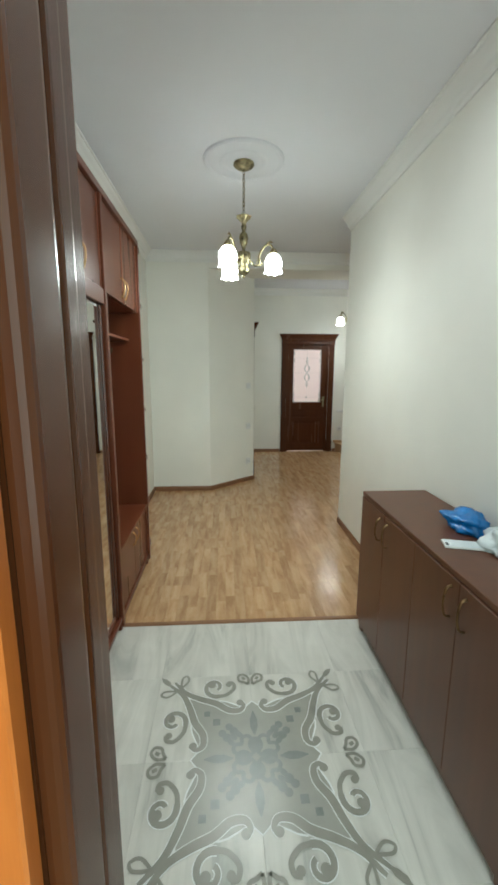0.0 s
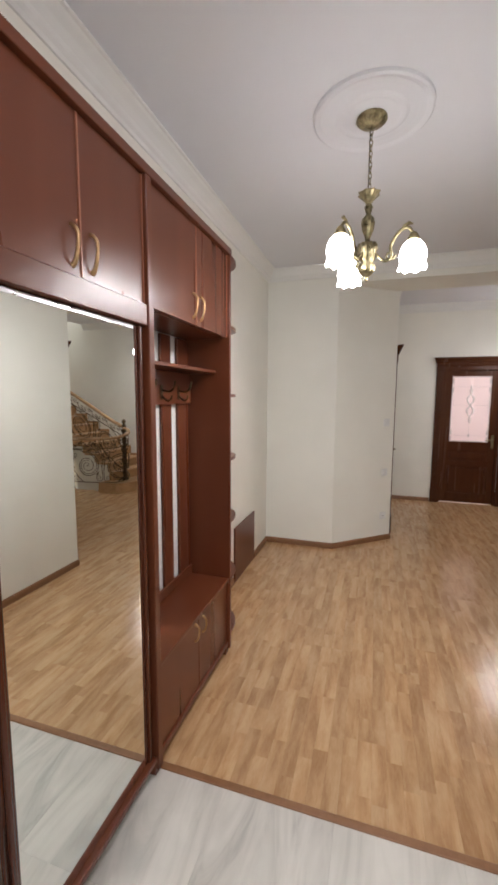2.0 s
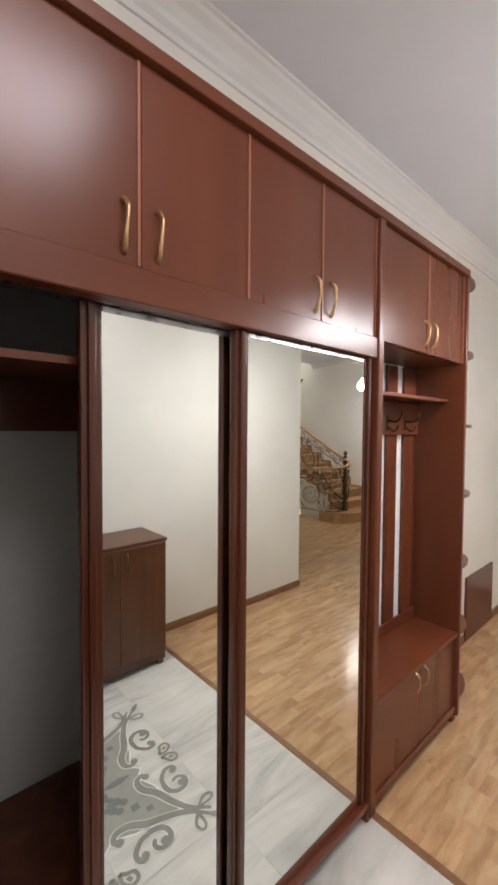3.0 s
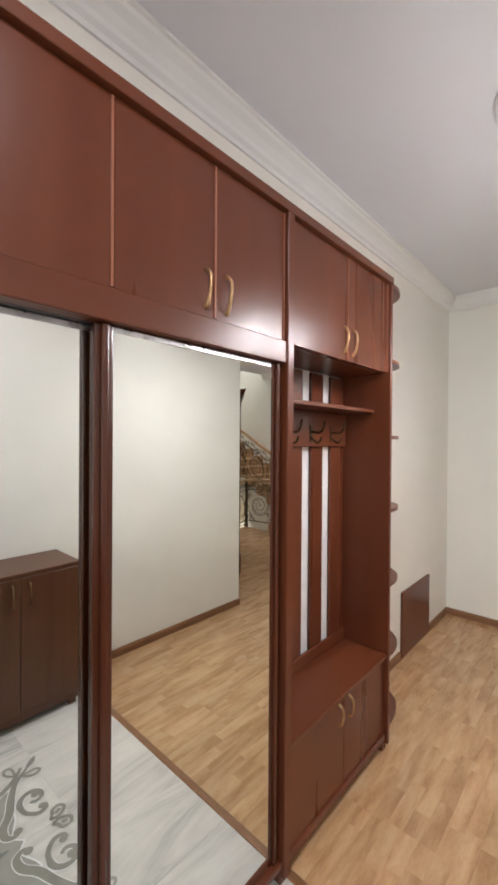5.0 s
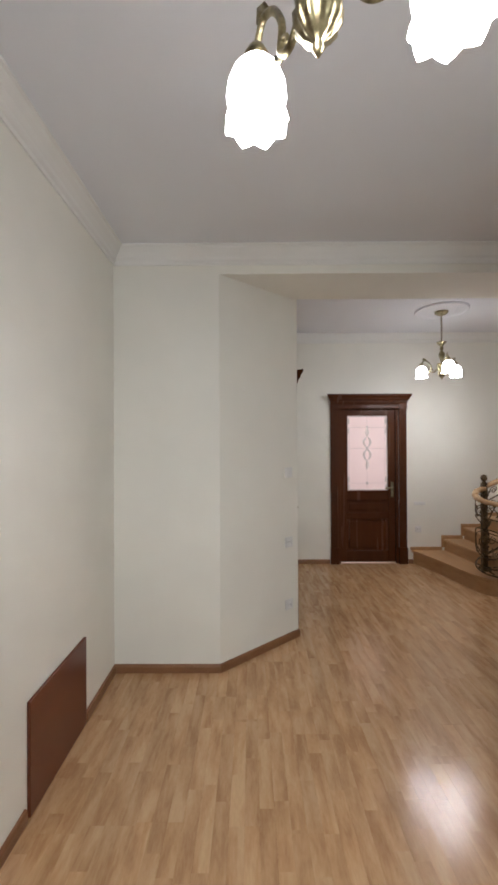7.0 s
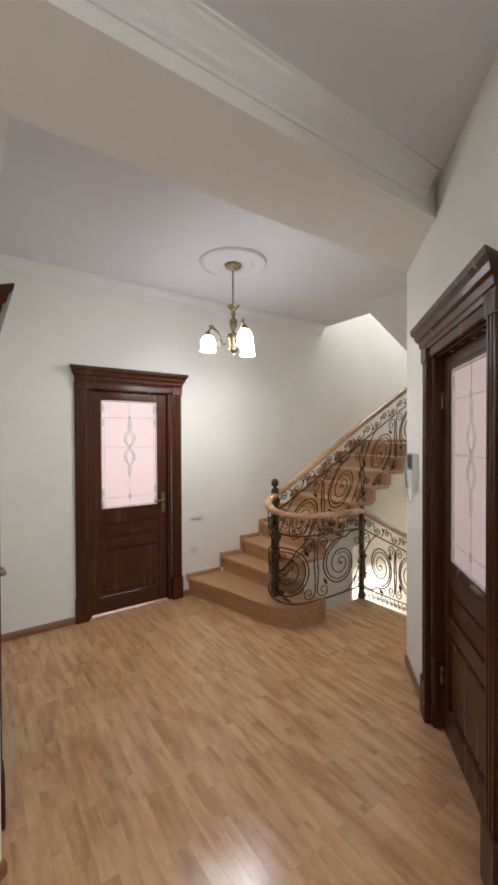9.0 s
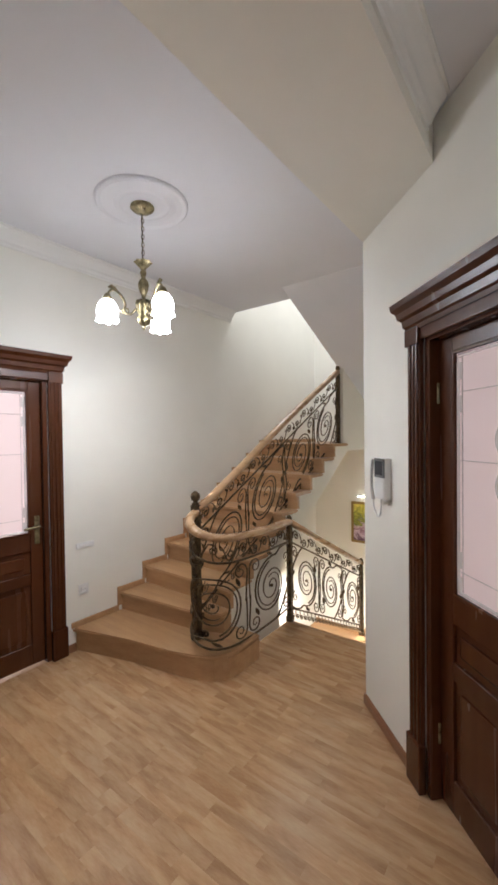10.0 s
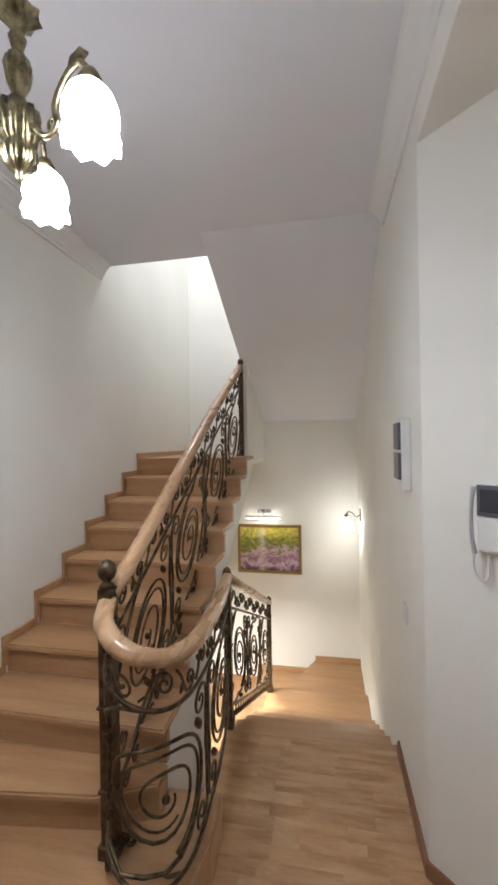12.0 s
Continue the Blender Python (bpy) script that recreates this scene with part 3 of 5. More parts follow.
def spiral(cu, cv, r0, r1, turns, start, steps=44):
    out = []
    for i in range(steps + 1):
        t = i / steps
        a = math.radians(start) + turns * 2 * math.pi * t
        r = r0 + (r1 - r0) * t ** 0.8
        out.append((cu + r * math.cos(a), cv + r * math.sin(a)))
    return out


def iron(name, line, fn, r, taper=None):
    part(name, tube(bmesh.new(), [fn(u, v) for u, v in line], r, 6, taper), M_IRON, railing, "", True)


def panel(fn, length, top, units, foot=True):
    """Scrolled ironwork between two posts: u runs along it, v up from its foot."""
    lo, hi = 0.125 if foot else 0.135, top - 0.15
    n = max(6, int(length / 0.03))
    for v in (lo, hi):
        iron("bar", [(length * i / n, v) for i in range(n + 1)], fn, 0.008)
    h, w = hi - lo, length / units
    thin = lambda t: 1.0 - 0.4 * t
    bulge = lambda t: 0.15 + math.sin(math.pi * t)

    def leaf(u0, v0, u1, v1, r=0.015):
        part("leaf", tube(bmesh.new(), [fn(u0 + (u1 - u0) * t, v0 + (v1 - v0) * t) for t in (0, 0.25, 0.5, 0.75, 1)], r, 6, bulge, 0.4), M_IRON, railing, "", True)

    for k in range(units):
        c, m = (k + 0.5) * w, lo + h * 0.5
        s = -1 if k % 2 else 1
        place = lambda line: [(c + s * u * w, m + s * v * h) for u, v in line]
        R = 0.42
        # large double scroll, its tail running out along the bars
        outer = [(-0.50, -0.46), (-0.36, -0.485), (-0.20, -0.47)] + [(0.02 + u, v) for u, v in spiral(0, 0, R, 0.05, 2.3, -105, 60)]
        iron("scroll", place(outer), fn, 0.0075, thin)
        iron("scroll", place([(0.02 + u, v) for u, v in spiral(0, 0, R * 0.84, R * 0.36, 1.05, -80, 34)]), fn, 0.0065, thin)
        # counter scrolls in the corners
        iron("scroll", place([(0.46, -0.02), (0.47, 0.20)] + spiral(0.37, 0.36, 0.12, 0.02, 1.5, -20, 26)), fn, 0.0065, thin)
        iron("scroll", place([(-0.47, 0.08), (-0.485, 0.24)] + spiral(-0.38, 0.37, 0.11, 0.02, -1.5, 200, 26)), fn, 0.0065, thin)
        iron("scroll", place([(0.47, 0.02), (0.48, -0.20)] + spiral(0.37, -0.37, 0.115, 0.02, -1.5, 20, 26)), fn, 0.0065, thin)
        iron("scroll", place(spiral(-0.36, -0.30, 0.085, 0.015, 1.3, 100, 20)), fn, 0.0055, thin)
        # stem that crosses into the neighbouring scroll
        stem = smooth_line([(-0.50, -0.44, 0), (-0.44, -0.20, 0), (-0.47, 0.02, 0), (-0.40, 0.20, 0), (-0.20, 0.44, 0), (-0.08, 0.50, 0)], 5)
        iron("scroll", place([(p.x, p.y) for p in stem]), fn, 0.007)
        for u0, v0, u1, v1 in ((-0.47, 0.0, -0.40, 0.10), (-0.45, -0.06, -0.52, 0.05), (0.30, 0.30, 0.36, 0.18), (0.0, -0.42, 0.12, -0.48)):
            leaf(c + s * u0 * w, m + s * v0 * h, c + s * u1 * w, m + s * v1 * h)
        ball = bmesh.new()
        bmesh.ops.create_uvsphere(ball, u_segments=10, v_segments=6, radius=0.014, matrix=Matrix.Translation(fn(c + s * 0.02 * w, m)))
        part("ball", ball, M_IRON, railing, "", True)
    # running scroll under the handrail, and loops below the foot bar
    small = max(3, round(length / 0.15))
    q = length / small
    for k in range(small):
        c, s = (k + 0.5) * q, -1 if k % 2 else 1
        mid = hi + 0.068
        wave = [(c - q * 0.5, mid - s * 0.045), (c - q * 0.32, mid - s * 0.02), (c - q * 0.10, mid + s * 0.045)] + spiral(c + q * 0.12, mid + s * 0.012, 0.040, 0.008, -1.35 * s, 110 * s, 18)
        iron("scroll", wave, fn, 0.0052)
        leaf(c - q * 0.20, mid + s * 0.005, c - q * 0.38, mid + s * 0.042, 0.009)
        if foot:
            for e in (-0.25, 0.25):
                d = c + e * q
                iron("scroll", [(d - q * 0.22, lo), (d - q * 0.20, lo - 0.05)] + spiral(d, lo - 0.055, q * 0.19, 0.008, 1.25, 190, 16), fn, 0.0045)


def along(points):
    """Map from a length along a line of points, and a height, to a place."""
    pts = [Vector(p) for p in points]
    acc = [0.0]
    for a, c in zip(pts, pts[1:]):
        acc.append(acc[-1] + math.hypot(c.x - a.x, c.y - a.y))

    def fn(u, v):
        u = min(max(u, 0), acc[-1])
        for i in range(len(pts) - 1):
            if u <= acc[i + 1] or i == len(pts) - 2:
                t = (u - acc[i]) / max(1e-6, acc[i + 1] - acc[i])
                p = pts[i].lerp(pts[i + 1], t)
                return (p.x, p.y, p.z + v)
    return fn, acc[-1]


fn, span = along([(p.x, p.y, p.z - 0.88) for p in RAIL_CURVE])
panel(fn, span, 0.86, 2, False)
fn, span = along([(3.33, 6.985, 0.225), (5.69, 6.985, 1.47)])
panel(fn, span, 0.86, 4)
fn, span = along([(4.27, 6.777, -0.02), (5.85, 6.772, -0.78)])
panel(fn, span, 0.86, 3)
# scrolled feet of the newel post
for a in (200, 290):
    turn = math.radians(a)
    line = [(3.315 + math.cos(turn) * (0.02 + u), 6.985 + math.sin(turn) * (0.02 + u), 0.182 + v) for u, v in [(0.0, 0.10), (0.008, 0.06), (0.02, 0.035)] + spiral(0.045, 0.028, 0.026, 0.008, -1.2, 160, 14)]
    part("foot_scroll", tube(bmesh.new(), line, 0.009, 6), M_IRON, railing, "", True)


# ---- glazed doors ----
def casing_part(root, x0, x1, z0, z1):
    b = boxed(x0, x1, -0.022, 0.0, z0, z1, 0.003)
    for f in (0.22, 0.5, 0.78):
        c = x0 + (x1 - x0) * f
        box(b, c - 0.009, c + 0.009, -0.030, -0.020, z0, z1, 0.004, 2)
    return part("casing", b, M_DOOR, root)


def glazed_door(m, label, handle_side=1, glazed=True, recess=0.035):
    """Panelled door in a fluted casing; the wall face is y = 0 and the viewer stands at negative y."""
    root = thing("door", label, "door", m, "glazed panel doors")
    W, H = 0.50, 2.06
    for sx in (-1, 1):
        a, c = sorted((sx * W, sx * (W - 0.10)))
        casing_part(root, a, c, 0.22, H + 0.005)
        part("plinth_block", boxed(a - 0.006, c + 0.006, -0.038, 0, 0, 0.22, 0.006, 2), M_DOOR, root)
        part("corner_block", boxed(a - 0.004, c + 0.004, -0.036, 0, H - 0.035, H + 0.045, 0.005, 2), M_DOOR, root)
        a, c = sorted((sx * (W - 0.10), sx * (W - 0.135)))
        part("jamb", boxed(a, c, 0.002, 0.125, 0, H, 0.003), M_DOOR, root)
    part("jamb", boxed(-W + 0.10, W - 0.10, 0.002, 0.125, H - 0.03, H + 0.002, 0.003), M_DOOR, root)
    b = boxed(-W + 0.10, W - 0.10, -0.022, 0, H - 0.02, H + 0.05, 0.004)
    part("head_casing", b, M_DOOR, root)
    crown = [(0, 0), (-0.030, 0), (-0.034, 0.02), (-0.042, 0.028), (-0.046, 0.06), (-0.060, 0.072), (-0.066, 0.10), (-0.082, 0.122), (-0.086, 0.150), (0, 0.150)]
    b = bmesh.new()
    ends = []
    for sx in (-1, 1):
        ends.append([b.verts.new((sx * (W - 0.035 - o), o, H + 0.030 + h * 0.92)) for o, h in crown])
    k = len(crown)
    for j in range(k):
        b.faces.new((ends[0][j], ends[0][(j + 1) % k], ends[1][(j + 1) % k], ends[1][j]))
    b.faces.new(ends[0])
    b.faces.new(ends[1][::-1])
    bmesh.ops.recalc_face_normals(b, faces=b.faces)
    part("cornice", b, M_DOOR, root)
    # leaf: stiles, rails, panels
    L, y0, y1 = W - 0.1352, recess, recess + 0.042
    gx, gz0, gz1 = L - 0.085, 0.945, 1.965
    leaf = part("leaf", (lambda q: (box(q, -L, -gx, y0, y1, 0.012, H - 0.0302, 0.003), box(q, gx, L, y0, y1, 0.012, H - 0.0302, 0.003), q)[-1])(bmesh.new()), M_DOOR, root)
    for za, zb in ((0.012, 0.16), (0.585, 0.665), (0.825, gz0), (gz1, H - 0.0302)):
        part("rail", boxed(-gx, gx, y0 + 0.001, y1 - 0.001, za, zb, 0.003), M_DOOR, leaf)
    for za, zb in ((0.16, 0.585), (0.665, 0.825)):
        b = boxed(-gx, gx, y0 + 0.016, y1 - 0.012, za, zb)
        box(b, -gx + 0.035, gx - 0.035, y0 + 0.006, y0 + 0.02, za + 0.035, zb - 0.035, 0.009, 2)
        part("panel", b, M_DOOR, leaf)
    for za, zb in ((gz0, gz0 + 0.014), (gz1 - 0.014, gz1)):
        part("bead", boxed(-gx, gx, y0 - 0.004, y0 + 0.014, za, zb, 0.004, 2), M_DOOR, leaf)
    for sx in (-1, 1):
        a, c = sorted((sx * gx, sx * (gx - 0.014)))
        part("bead", boxed(a, c, y0 - 0.004, y0 + 0.014, gz0, gz1, 0.004, 2), M_DOOR, leaf)
    for z in (0.30, 1.80):
        part("hinge", tube(bmesh.new(), [(-handle_side * (L + 0.002), y0 - 0.006, z - 0.045), (-handle_side * (L + 0.002), y0 - 0.006, z + 0.045)], 0.007, 8), M_BRASS, leaf)
    pane = part("pane", boxed(-gx + 0.002, gx - 0.002, y0 + 0.018, y0 + 0.023, gz0 + 0.002, gz1 - 0.002), M_FROST, leaf, "frosted pinkish glass pane")
    # leading and bevelled pieces
    yl = y0 + 0.015
    zc = (gz0 + gz1) / 2 + 0.06

    def lead(*pts):
        part("lead_line", tube(bmesh.new(), [(x, yl, z) for x, z in pts], 0.0021, 6), M_LEAD, pane)

    def bevelled(pts, w):
        """Slender bevelled strip of clear glass along points (x, z), w its half width from end to end."""
        b = bmesh.new()
        n = len(pts)
        rows = []
        for i, (x, z) in enumerate(pts):
            dx, dz = pts[min(i + 1, n - 1)][0] - pts[max(i - 1, 0)][0], pts[min(i + 1, n - 1)][1] - pts[max(i - 1, 0)][1]
            l = math.hypot(dx, dz)
            k = w(i / (n - 1))
            ox, oz = -dz / l * k, dx / l * k
            rows.append((b.verts.new((x + ox, yl, z + oz)), b.verts.new((x + ox * 0.25, yl - 0.006, z + oz * 0.25)), b.verts.new((x - ox * 0.25, yl - 0.006, z - oz * 0.25)), b.verts.new((x - ox, yl, z - oz))))
        for p, q in zip(rows, rows[1:]):
            for j in range(3):
                b.faces.new((p[j], p[j + 1], q[j + 1], q[j]))
        bmesh.ops.recalc_face_normals(b, faces=b.faces)
        part("bevel_piece", b, M_BEVEL, pane, "clear bevelled glass piece")

    edge = 0.045
    lead((-gx + edge, gz0), (-gx + edge, gz1))
    lead((gx - edge, gz0), (gx - edge, gz1))
    lead((-gx, gz0 + 0.11), (gx, gz0 + 0.11))
    lead((-gx, gz1 - 0.17), (gx, gz1 - 0.17))
    lead((-gx, zc), (-0.03, zc))
    lead((0.03, zc), (gx, zc))
    lead((0, gz0), (0, zc - 0.27))
    lead((0, zc + 0.27), (0, gz1))
    for side in (-1, 1):
        strip = [(side * 0.042 * math.sin(2 * math.pi * (v + 0.17) / 0.34) * (1 if abs(v) < 0.17 else 0), zc + v) for v in (-0.17 + 0.34 * i / 24 for i in range(25))]
        bevelled(strip, lambda t: 0.004 + 0.012 * abs(math.sin(2 * math.pi * t)))
        bevelled([(0, zc + side * (0.15 + 0.13 * i / 10)) for i in range(11)], lambda t: 0.003 + 0.019 * math.sin(math.pi * min(1, t * 1.02)) ** 0.8)
    bevelled([(0, zc - 0.032 + 0.064 * i / 8) for i in range(9)], lambda t: 0.002 + 0.017 * math.sin(math.pi * t))
    for cz in (gz0 + 0.11, gz1 - 0.17):
        bevelled([(0, cz - 0.022 + 0.044 * i / 6) for i in range(7)], lambda t: 0.002 + 0.013 * math.sin(math.pi * t))
    for sx in (-1, 1):
        bevelled([(sx * (gx - 0.022), gz0 + 0.018), (sx * (gx - 0.022), zc), (sx * (gx - 0.022), gz1 - 0.018)], lambda t: 0.007)
    for cz in (gz0 + 0.022, gz1 - 0.022):
        bevelled([(-gx + 0.018, cz), (0, cz), (gx - 0.018, cz)], lambda t: 0.007)
    for cx in (-gx + 0.023, gx - 0.023):
        for cz in (gz0 + 0.055, gz1 - 0.085, gz0 + 0.16, gz1 - 0.22):
            bevelled([(cx, cz - 0.035), (cx, cz), (cx, cz + 0.035)], lambda t: 0.018)
    hx = handle_side * (L - 0.04)
    b = boxed(hx - 0.018, hx + 0.018, y0 - 0.007, y0, 0.87, 1.07, 0.004, 2)
    plate = part("handle_plate", b, M_BRASS, leaf, "brass lock plate")
    b = tube(bmesh.new(), smooth_line([(hx, y0 - 0.004, 1.00), (hx, y0 - 0.05, 1.00), (hx - handle_side * 0.02, y0 - 0.058, 1.00), (hx - handle_side * 0.11, y0 - 0.055, 0.995)], 5), 0.009, 8)
    part("handle", b, M_BRASS, plate, "", True)
    return root


glazed_door(pose(2.30, Y_DOOR, 0), "dark stained wooden door with leaded frosted glass, closed")
glazed_door(pose(CORNER[0] + 1.38 * d45, CORNER[1] + 1.38 * d45, 0, 0, 0, -135), "dark stained glazed door in a fluted casing on the slanting wall", 1, True, 0.05)
glazed_door(pose(1.124, 6.57, 0, 0, 0, 90), "dark stained glazed door beside the slanting pillar, closed", -1, True, 0.004)


# ---- wardrobe ----
XF = 0.086                      # front of the carcass
wardrobe = thing("wardrobe", "mahogany-coloured hall wardrobe with sliding mirror doors, one partly open", "wardrobe")
YA, YB, YC = 1.10, 2.47, 3.355   # left end, divider, right end
part("side_panel", boxed(-0.46, XF + 0.018, YA, YA + 0.02, 0.03, 2.434, 0.003), M_MAHOG, wardrobe)
part("divider", boxed(-0.46, XF + 0.018, YB - 0.018, YB + 0.020, 0.03, 2.434, 0.003), M_MAHOG, wardrobe)
part("side_panel", boxed(-0.19, XF + 0.018, YC - 0.022, YC, 0.03, 2.434, 0.003), M_MAHOG, wardrobe)
part("top_board", boxed(-0.196, XF + 0.020, YA - 0.005, YC + 0.006, 2.434, 2.470, 0.004, 2), M_MAHOG_H, wardrobe)
part("back_panel", boxed(-0.475, -0.462, YA, YB, 0.03, 2.46), M_GREYBACK, wardrobe, "grey hardboard back")
part("back_panel", boxed(-0.196, -0.186, YB, YC - 0.02, 0.50, 2.46), M_WHITEBACK, wardrobe, "white back board")
part("base_plinth", boxed(-0.46, XF - 0.087, YA, YB - 0.018, 0.03, 0.095, 0.003), M_MAHOG_H, wardrobe)
part("drawer_box", boxed(-0.455, -0.03, YA + 0.021, 1.93, 0.096, 0.462, 0.004), M_STILE, wardrobe, "dark glossy low chest inside")
part("upper_floor", boxed(-0.18, XF - 0.022, YA + 0.02, YB - 0.02, 1.973, 1.984), M_MAHOG_H, wardrobe)
part("upper_floor", boxed(-0.18, XF - 0.022, YB + 0.02, YC - 0.022, 1.968, 1.984), M_MAHOG_H, wardrobe)
part("pelmet", boxed(XF - 0.035, XF + 0.012, YA + 0.02, YB - 0.019, 1.892, 1.972, 0.003), M_MAHOG_H, wardrobe)
part("inner_shelf", boxed(-0.46, XF - 0.09, YA + 0.02, 1.92, 1.755, 1.773), M_MAHOG_H, wardrobe)
part("inner_rail_board", boxed(-0.46, -0.44, YA + 0.02, 1.92, 1.60, 1.755), M_MAHOG_H, wardrobe)
for yh in (1.25, 1.52):
    part("coat_hook", tube(bmesh.new(), smooth_line([(-0.44, yh, 1.68), (-0.40, yh, 1.66), (-0.375, yh, 1.68), (-0.37, yh, 1.71)], 4), 0.006, 6), M_STEEL, wardrobe)
for y in (YA + 0.03, YB, YC - 0.03):
    part("foot", boxed(XF - 0.05, XF + 0.003, y - 0.022, y + 0.022, 0.0, 0.06, 0.004), M_MAHOG, wardrobe)
    part("foot", boxed(-0.18, -0.14, y - 0.022, y + 0.022, 0.0, 0.03, 0.004), M_MAHOG, wardrobe)


def bow_handle(parent, x, y, z0, z1, out=0.026):
    """Slender curved bronze pull, flattened and broader at its ends, on a front that faces +x."""
    h = z1 - z0
    line = smooth_line([(x, y, z0), (x + out * 0.45, y, z0 + h * 0.07), (x + out * 0.85, y - 0.002, z0 + h * 0.28), (x + out, y, z0 + h * 0.55),
                        (x + out * 0.9, y + 0.002, z0 + h * 0.80), (x + out * 0.45, y, z0 + h * 0.95), (x, y, z1)], 4)
    part("handle", tube(bmesh.new(), line, 0.0076, 8, lambda t: 1.15 - 0.45 * math.sin(math.pi * t), 0.65), M_HANDLE, parent, "bronze bow handle", True)


def cupboard_door(y0, y1, z0, z1, handle_y, hz0, hz1, parent, x=XF, strip=True):
    d = part("door", boxed(x - 0.018, x, y0 + 0.0015, y1 - 0.0015, z0, z1, 0.002), M_MAHOG, parent)
    if strip:
        part("edge_strip", boxed(x - 0.010, x + 0.004, y1 - 0.0085, y1 - 0.0015, z0 + 0.004, z1 - 0.004), M_EDGE, d, "lighter edge strip")
    bow_handle(d, x - 0.002, handle_y, hz0, hz1)


for a, m, c in ((1.122, 1.455, 1.787), (1.787, 2.118, 2.450)):
    cupboard_door(a, m, 1.974, 2.432, m - 0.042, 2.0, 2.115, wardrobe)
    cupboard_door(m, c, 1.974, 2.432, m + 0.042, 2.0, 2.115, wardrobe)
cupboard_door(2.492, 2.915, 1.970, 2.432, 2.875, 2.0, 2.115, wardrobe)
cupboard_door(2.915, 3.331, 1.970, 2.432, 2.958, 2.0, 2.115, wardrobe)


def mirror_door(y0, y1, x):
    d = part("mirror_door", boxed(x - 0.010, x - 0.004, y0 + 0.02, y1 - 0.02, 0.105, 1.885), M_MIRROR, wardrobe, "full-height mirror panel")
    for a in (y0, y1 - 0.05):
        b = boxed(x - 0.026, x, a, a + 0.05, 0.095, 1.89, 0.006, 2)
        box(b, x - 0.01, x + 0.010, a + 0.015, a + 0.035, 0.095, 1.89, 0.006, 2)
        part("stile", b, M_STILE, d)
    part("rail", boxed(x - 0.024, x - 0.001, y0 + 0.05, y1 - 0.05, 0.095, 0.135, 0.004), M_MAHOG_H, d)
    part("rail", boxed(x - 0.022, x - 0.003, y0 + 0.05, y1 - 0.05, 1.872, 1.89, 0.003), M_STEEL, d)


mirror_door(1.745, 2.448, XF - 0.010)
mirror_door(1.335, 2.03, XF - 0.046)
part("bottom_track", boxed(XF - 0.085, XF + 0.012, YA + 0.02, YB - 0.019, 0.070, 0.0945, 0.003), M_MAHOG_H, wardrobe)
part("top_track", boxed(XF - 0.085, XF - 0.036, YA + 0.02, YB - 0.019, 1.892, 1.93), M_STEEL, wardrobe)

# bench, coat rack and hat shelf
part("bench_top", boxed(-0.185, XF + 0.012, YB + 0.021, YC - 0.023, 0.478, 0.502, 0.005, 2), M_MAHOG_H, wardrobe)
cupboard_door(2.492, 2.915, 0.085, 0.474, 2.87, 0.36, 0.455, wardrobe, XF - 0.004, False)
cupboard_door(2.915, 3.331, 0.085, 0.474, 2.96, 0.36, 0.455, wardrobe, XF - 0.004, False)
part("bottom_rail", boxed(-0.185, XF + 0.006, YB + 0.021, YC - 0.023, 0.045, 0.082, 0.004), M_MAHOG_H, wardrobe)
part("hat_shelf", boxed(-0.185, XF - 0.07, YB + 0.021, YC - 0.023, 1.765, 1.783, 0.003), M_MAHOG_H, wardrobe)
for y0, y1 in ((2.483, 2.565), (2.645, 2.745), (2.825, 2.935), (3.012, 3.120), (3.198, 3.334)):
    part("slat", boxed(-0.185, -0.168, y0, y1, 0.503, 1.962, 0.003), M_MAHOG, wardrobe)
part("hook_board", boxed(-0.168, -0.150, YB + 0.021, YC - 0.023, 1.585, 1.765, 0.003), M_MAHOG_H, wardrobe)
part("low_rail", boxed(-0.168, -0.152, YB + 0.021, YC - 0.023, 0.503, 0.560, 0.003), M_MAHOG_H, wardrobe)
for y in (2.60, 2.79, 2.98, 3.17):
    b = boxed(-0.150, -0.144, y - 0.012, y + 0.012, 1.61, 1.69, 0.002)
    tube(b, smooth_line([(-0.146, y, 1.66), (-0.10, y, 1.655), (-0.075, y, 1.68), (-0.07, y, 1.71)], 4), 0.006, 6)
    tube(b, smooth_line([(-0.146, y, 1.63), (-0.115, y, 1.605), (-0.095, y, 1.615), (-0.09, y, 1.635)], 4), 0.005, 6)
    part("coat_hook", b, M_IRON, wardrobe)
# rounded corner shelves
for z in (0.13, 0.49, 0.86, 1.25, 1.635, 2.035, 2.43):
    o = [(X_LEFT + 0.002, YC)]
    o += [(X_LEFT + 0.002 + 0.300 * math.cos(a) ** 0.8, YC + 0.30 * math.sin(a) ** 0.8) for a in (math.pi / 2 * i / 16 for i in range(16))] + [(X_LEFT + 0.002, YC + 0.30)]
    part("corner_shelf", prism(bmesh.new(), o, z - 0.009, z + 0.009), M_MAHOG_H, wardrobe, "rounded corner shelf")


# ---- sideboard and the things on it ----
sideboard = thing("sideboard", "low walnut-brown shoe cabinet with four doors against the wall", "cabinet")
SX, S0, S1 = 1.535, 1.10, 2.415
part("top_board", boxed(SX - 0.012, X_RIGHT - 0.004, S0 - 0.008, S1 + 0.008, 0.845, 0.868, 0.004, 2), M_BOARD, sideboard)
for y in (S0, S1 - 0.018):
    part("side_panel", boxed(SX, X_RIGHT - 0.006, y, y + 0.018, 0.03, 0.845, 0.002), M_BOARD, sideboard)
part("back_panel", boxed(X_RIGHT - 0.02, X_RIGHT - 0.008, S0 + 0.018, S1 - 0.018, 0.05, 0.845), M_BOARD, sideboard)
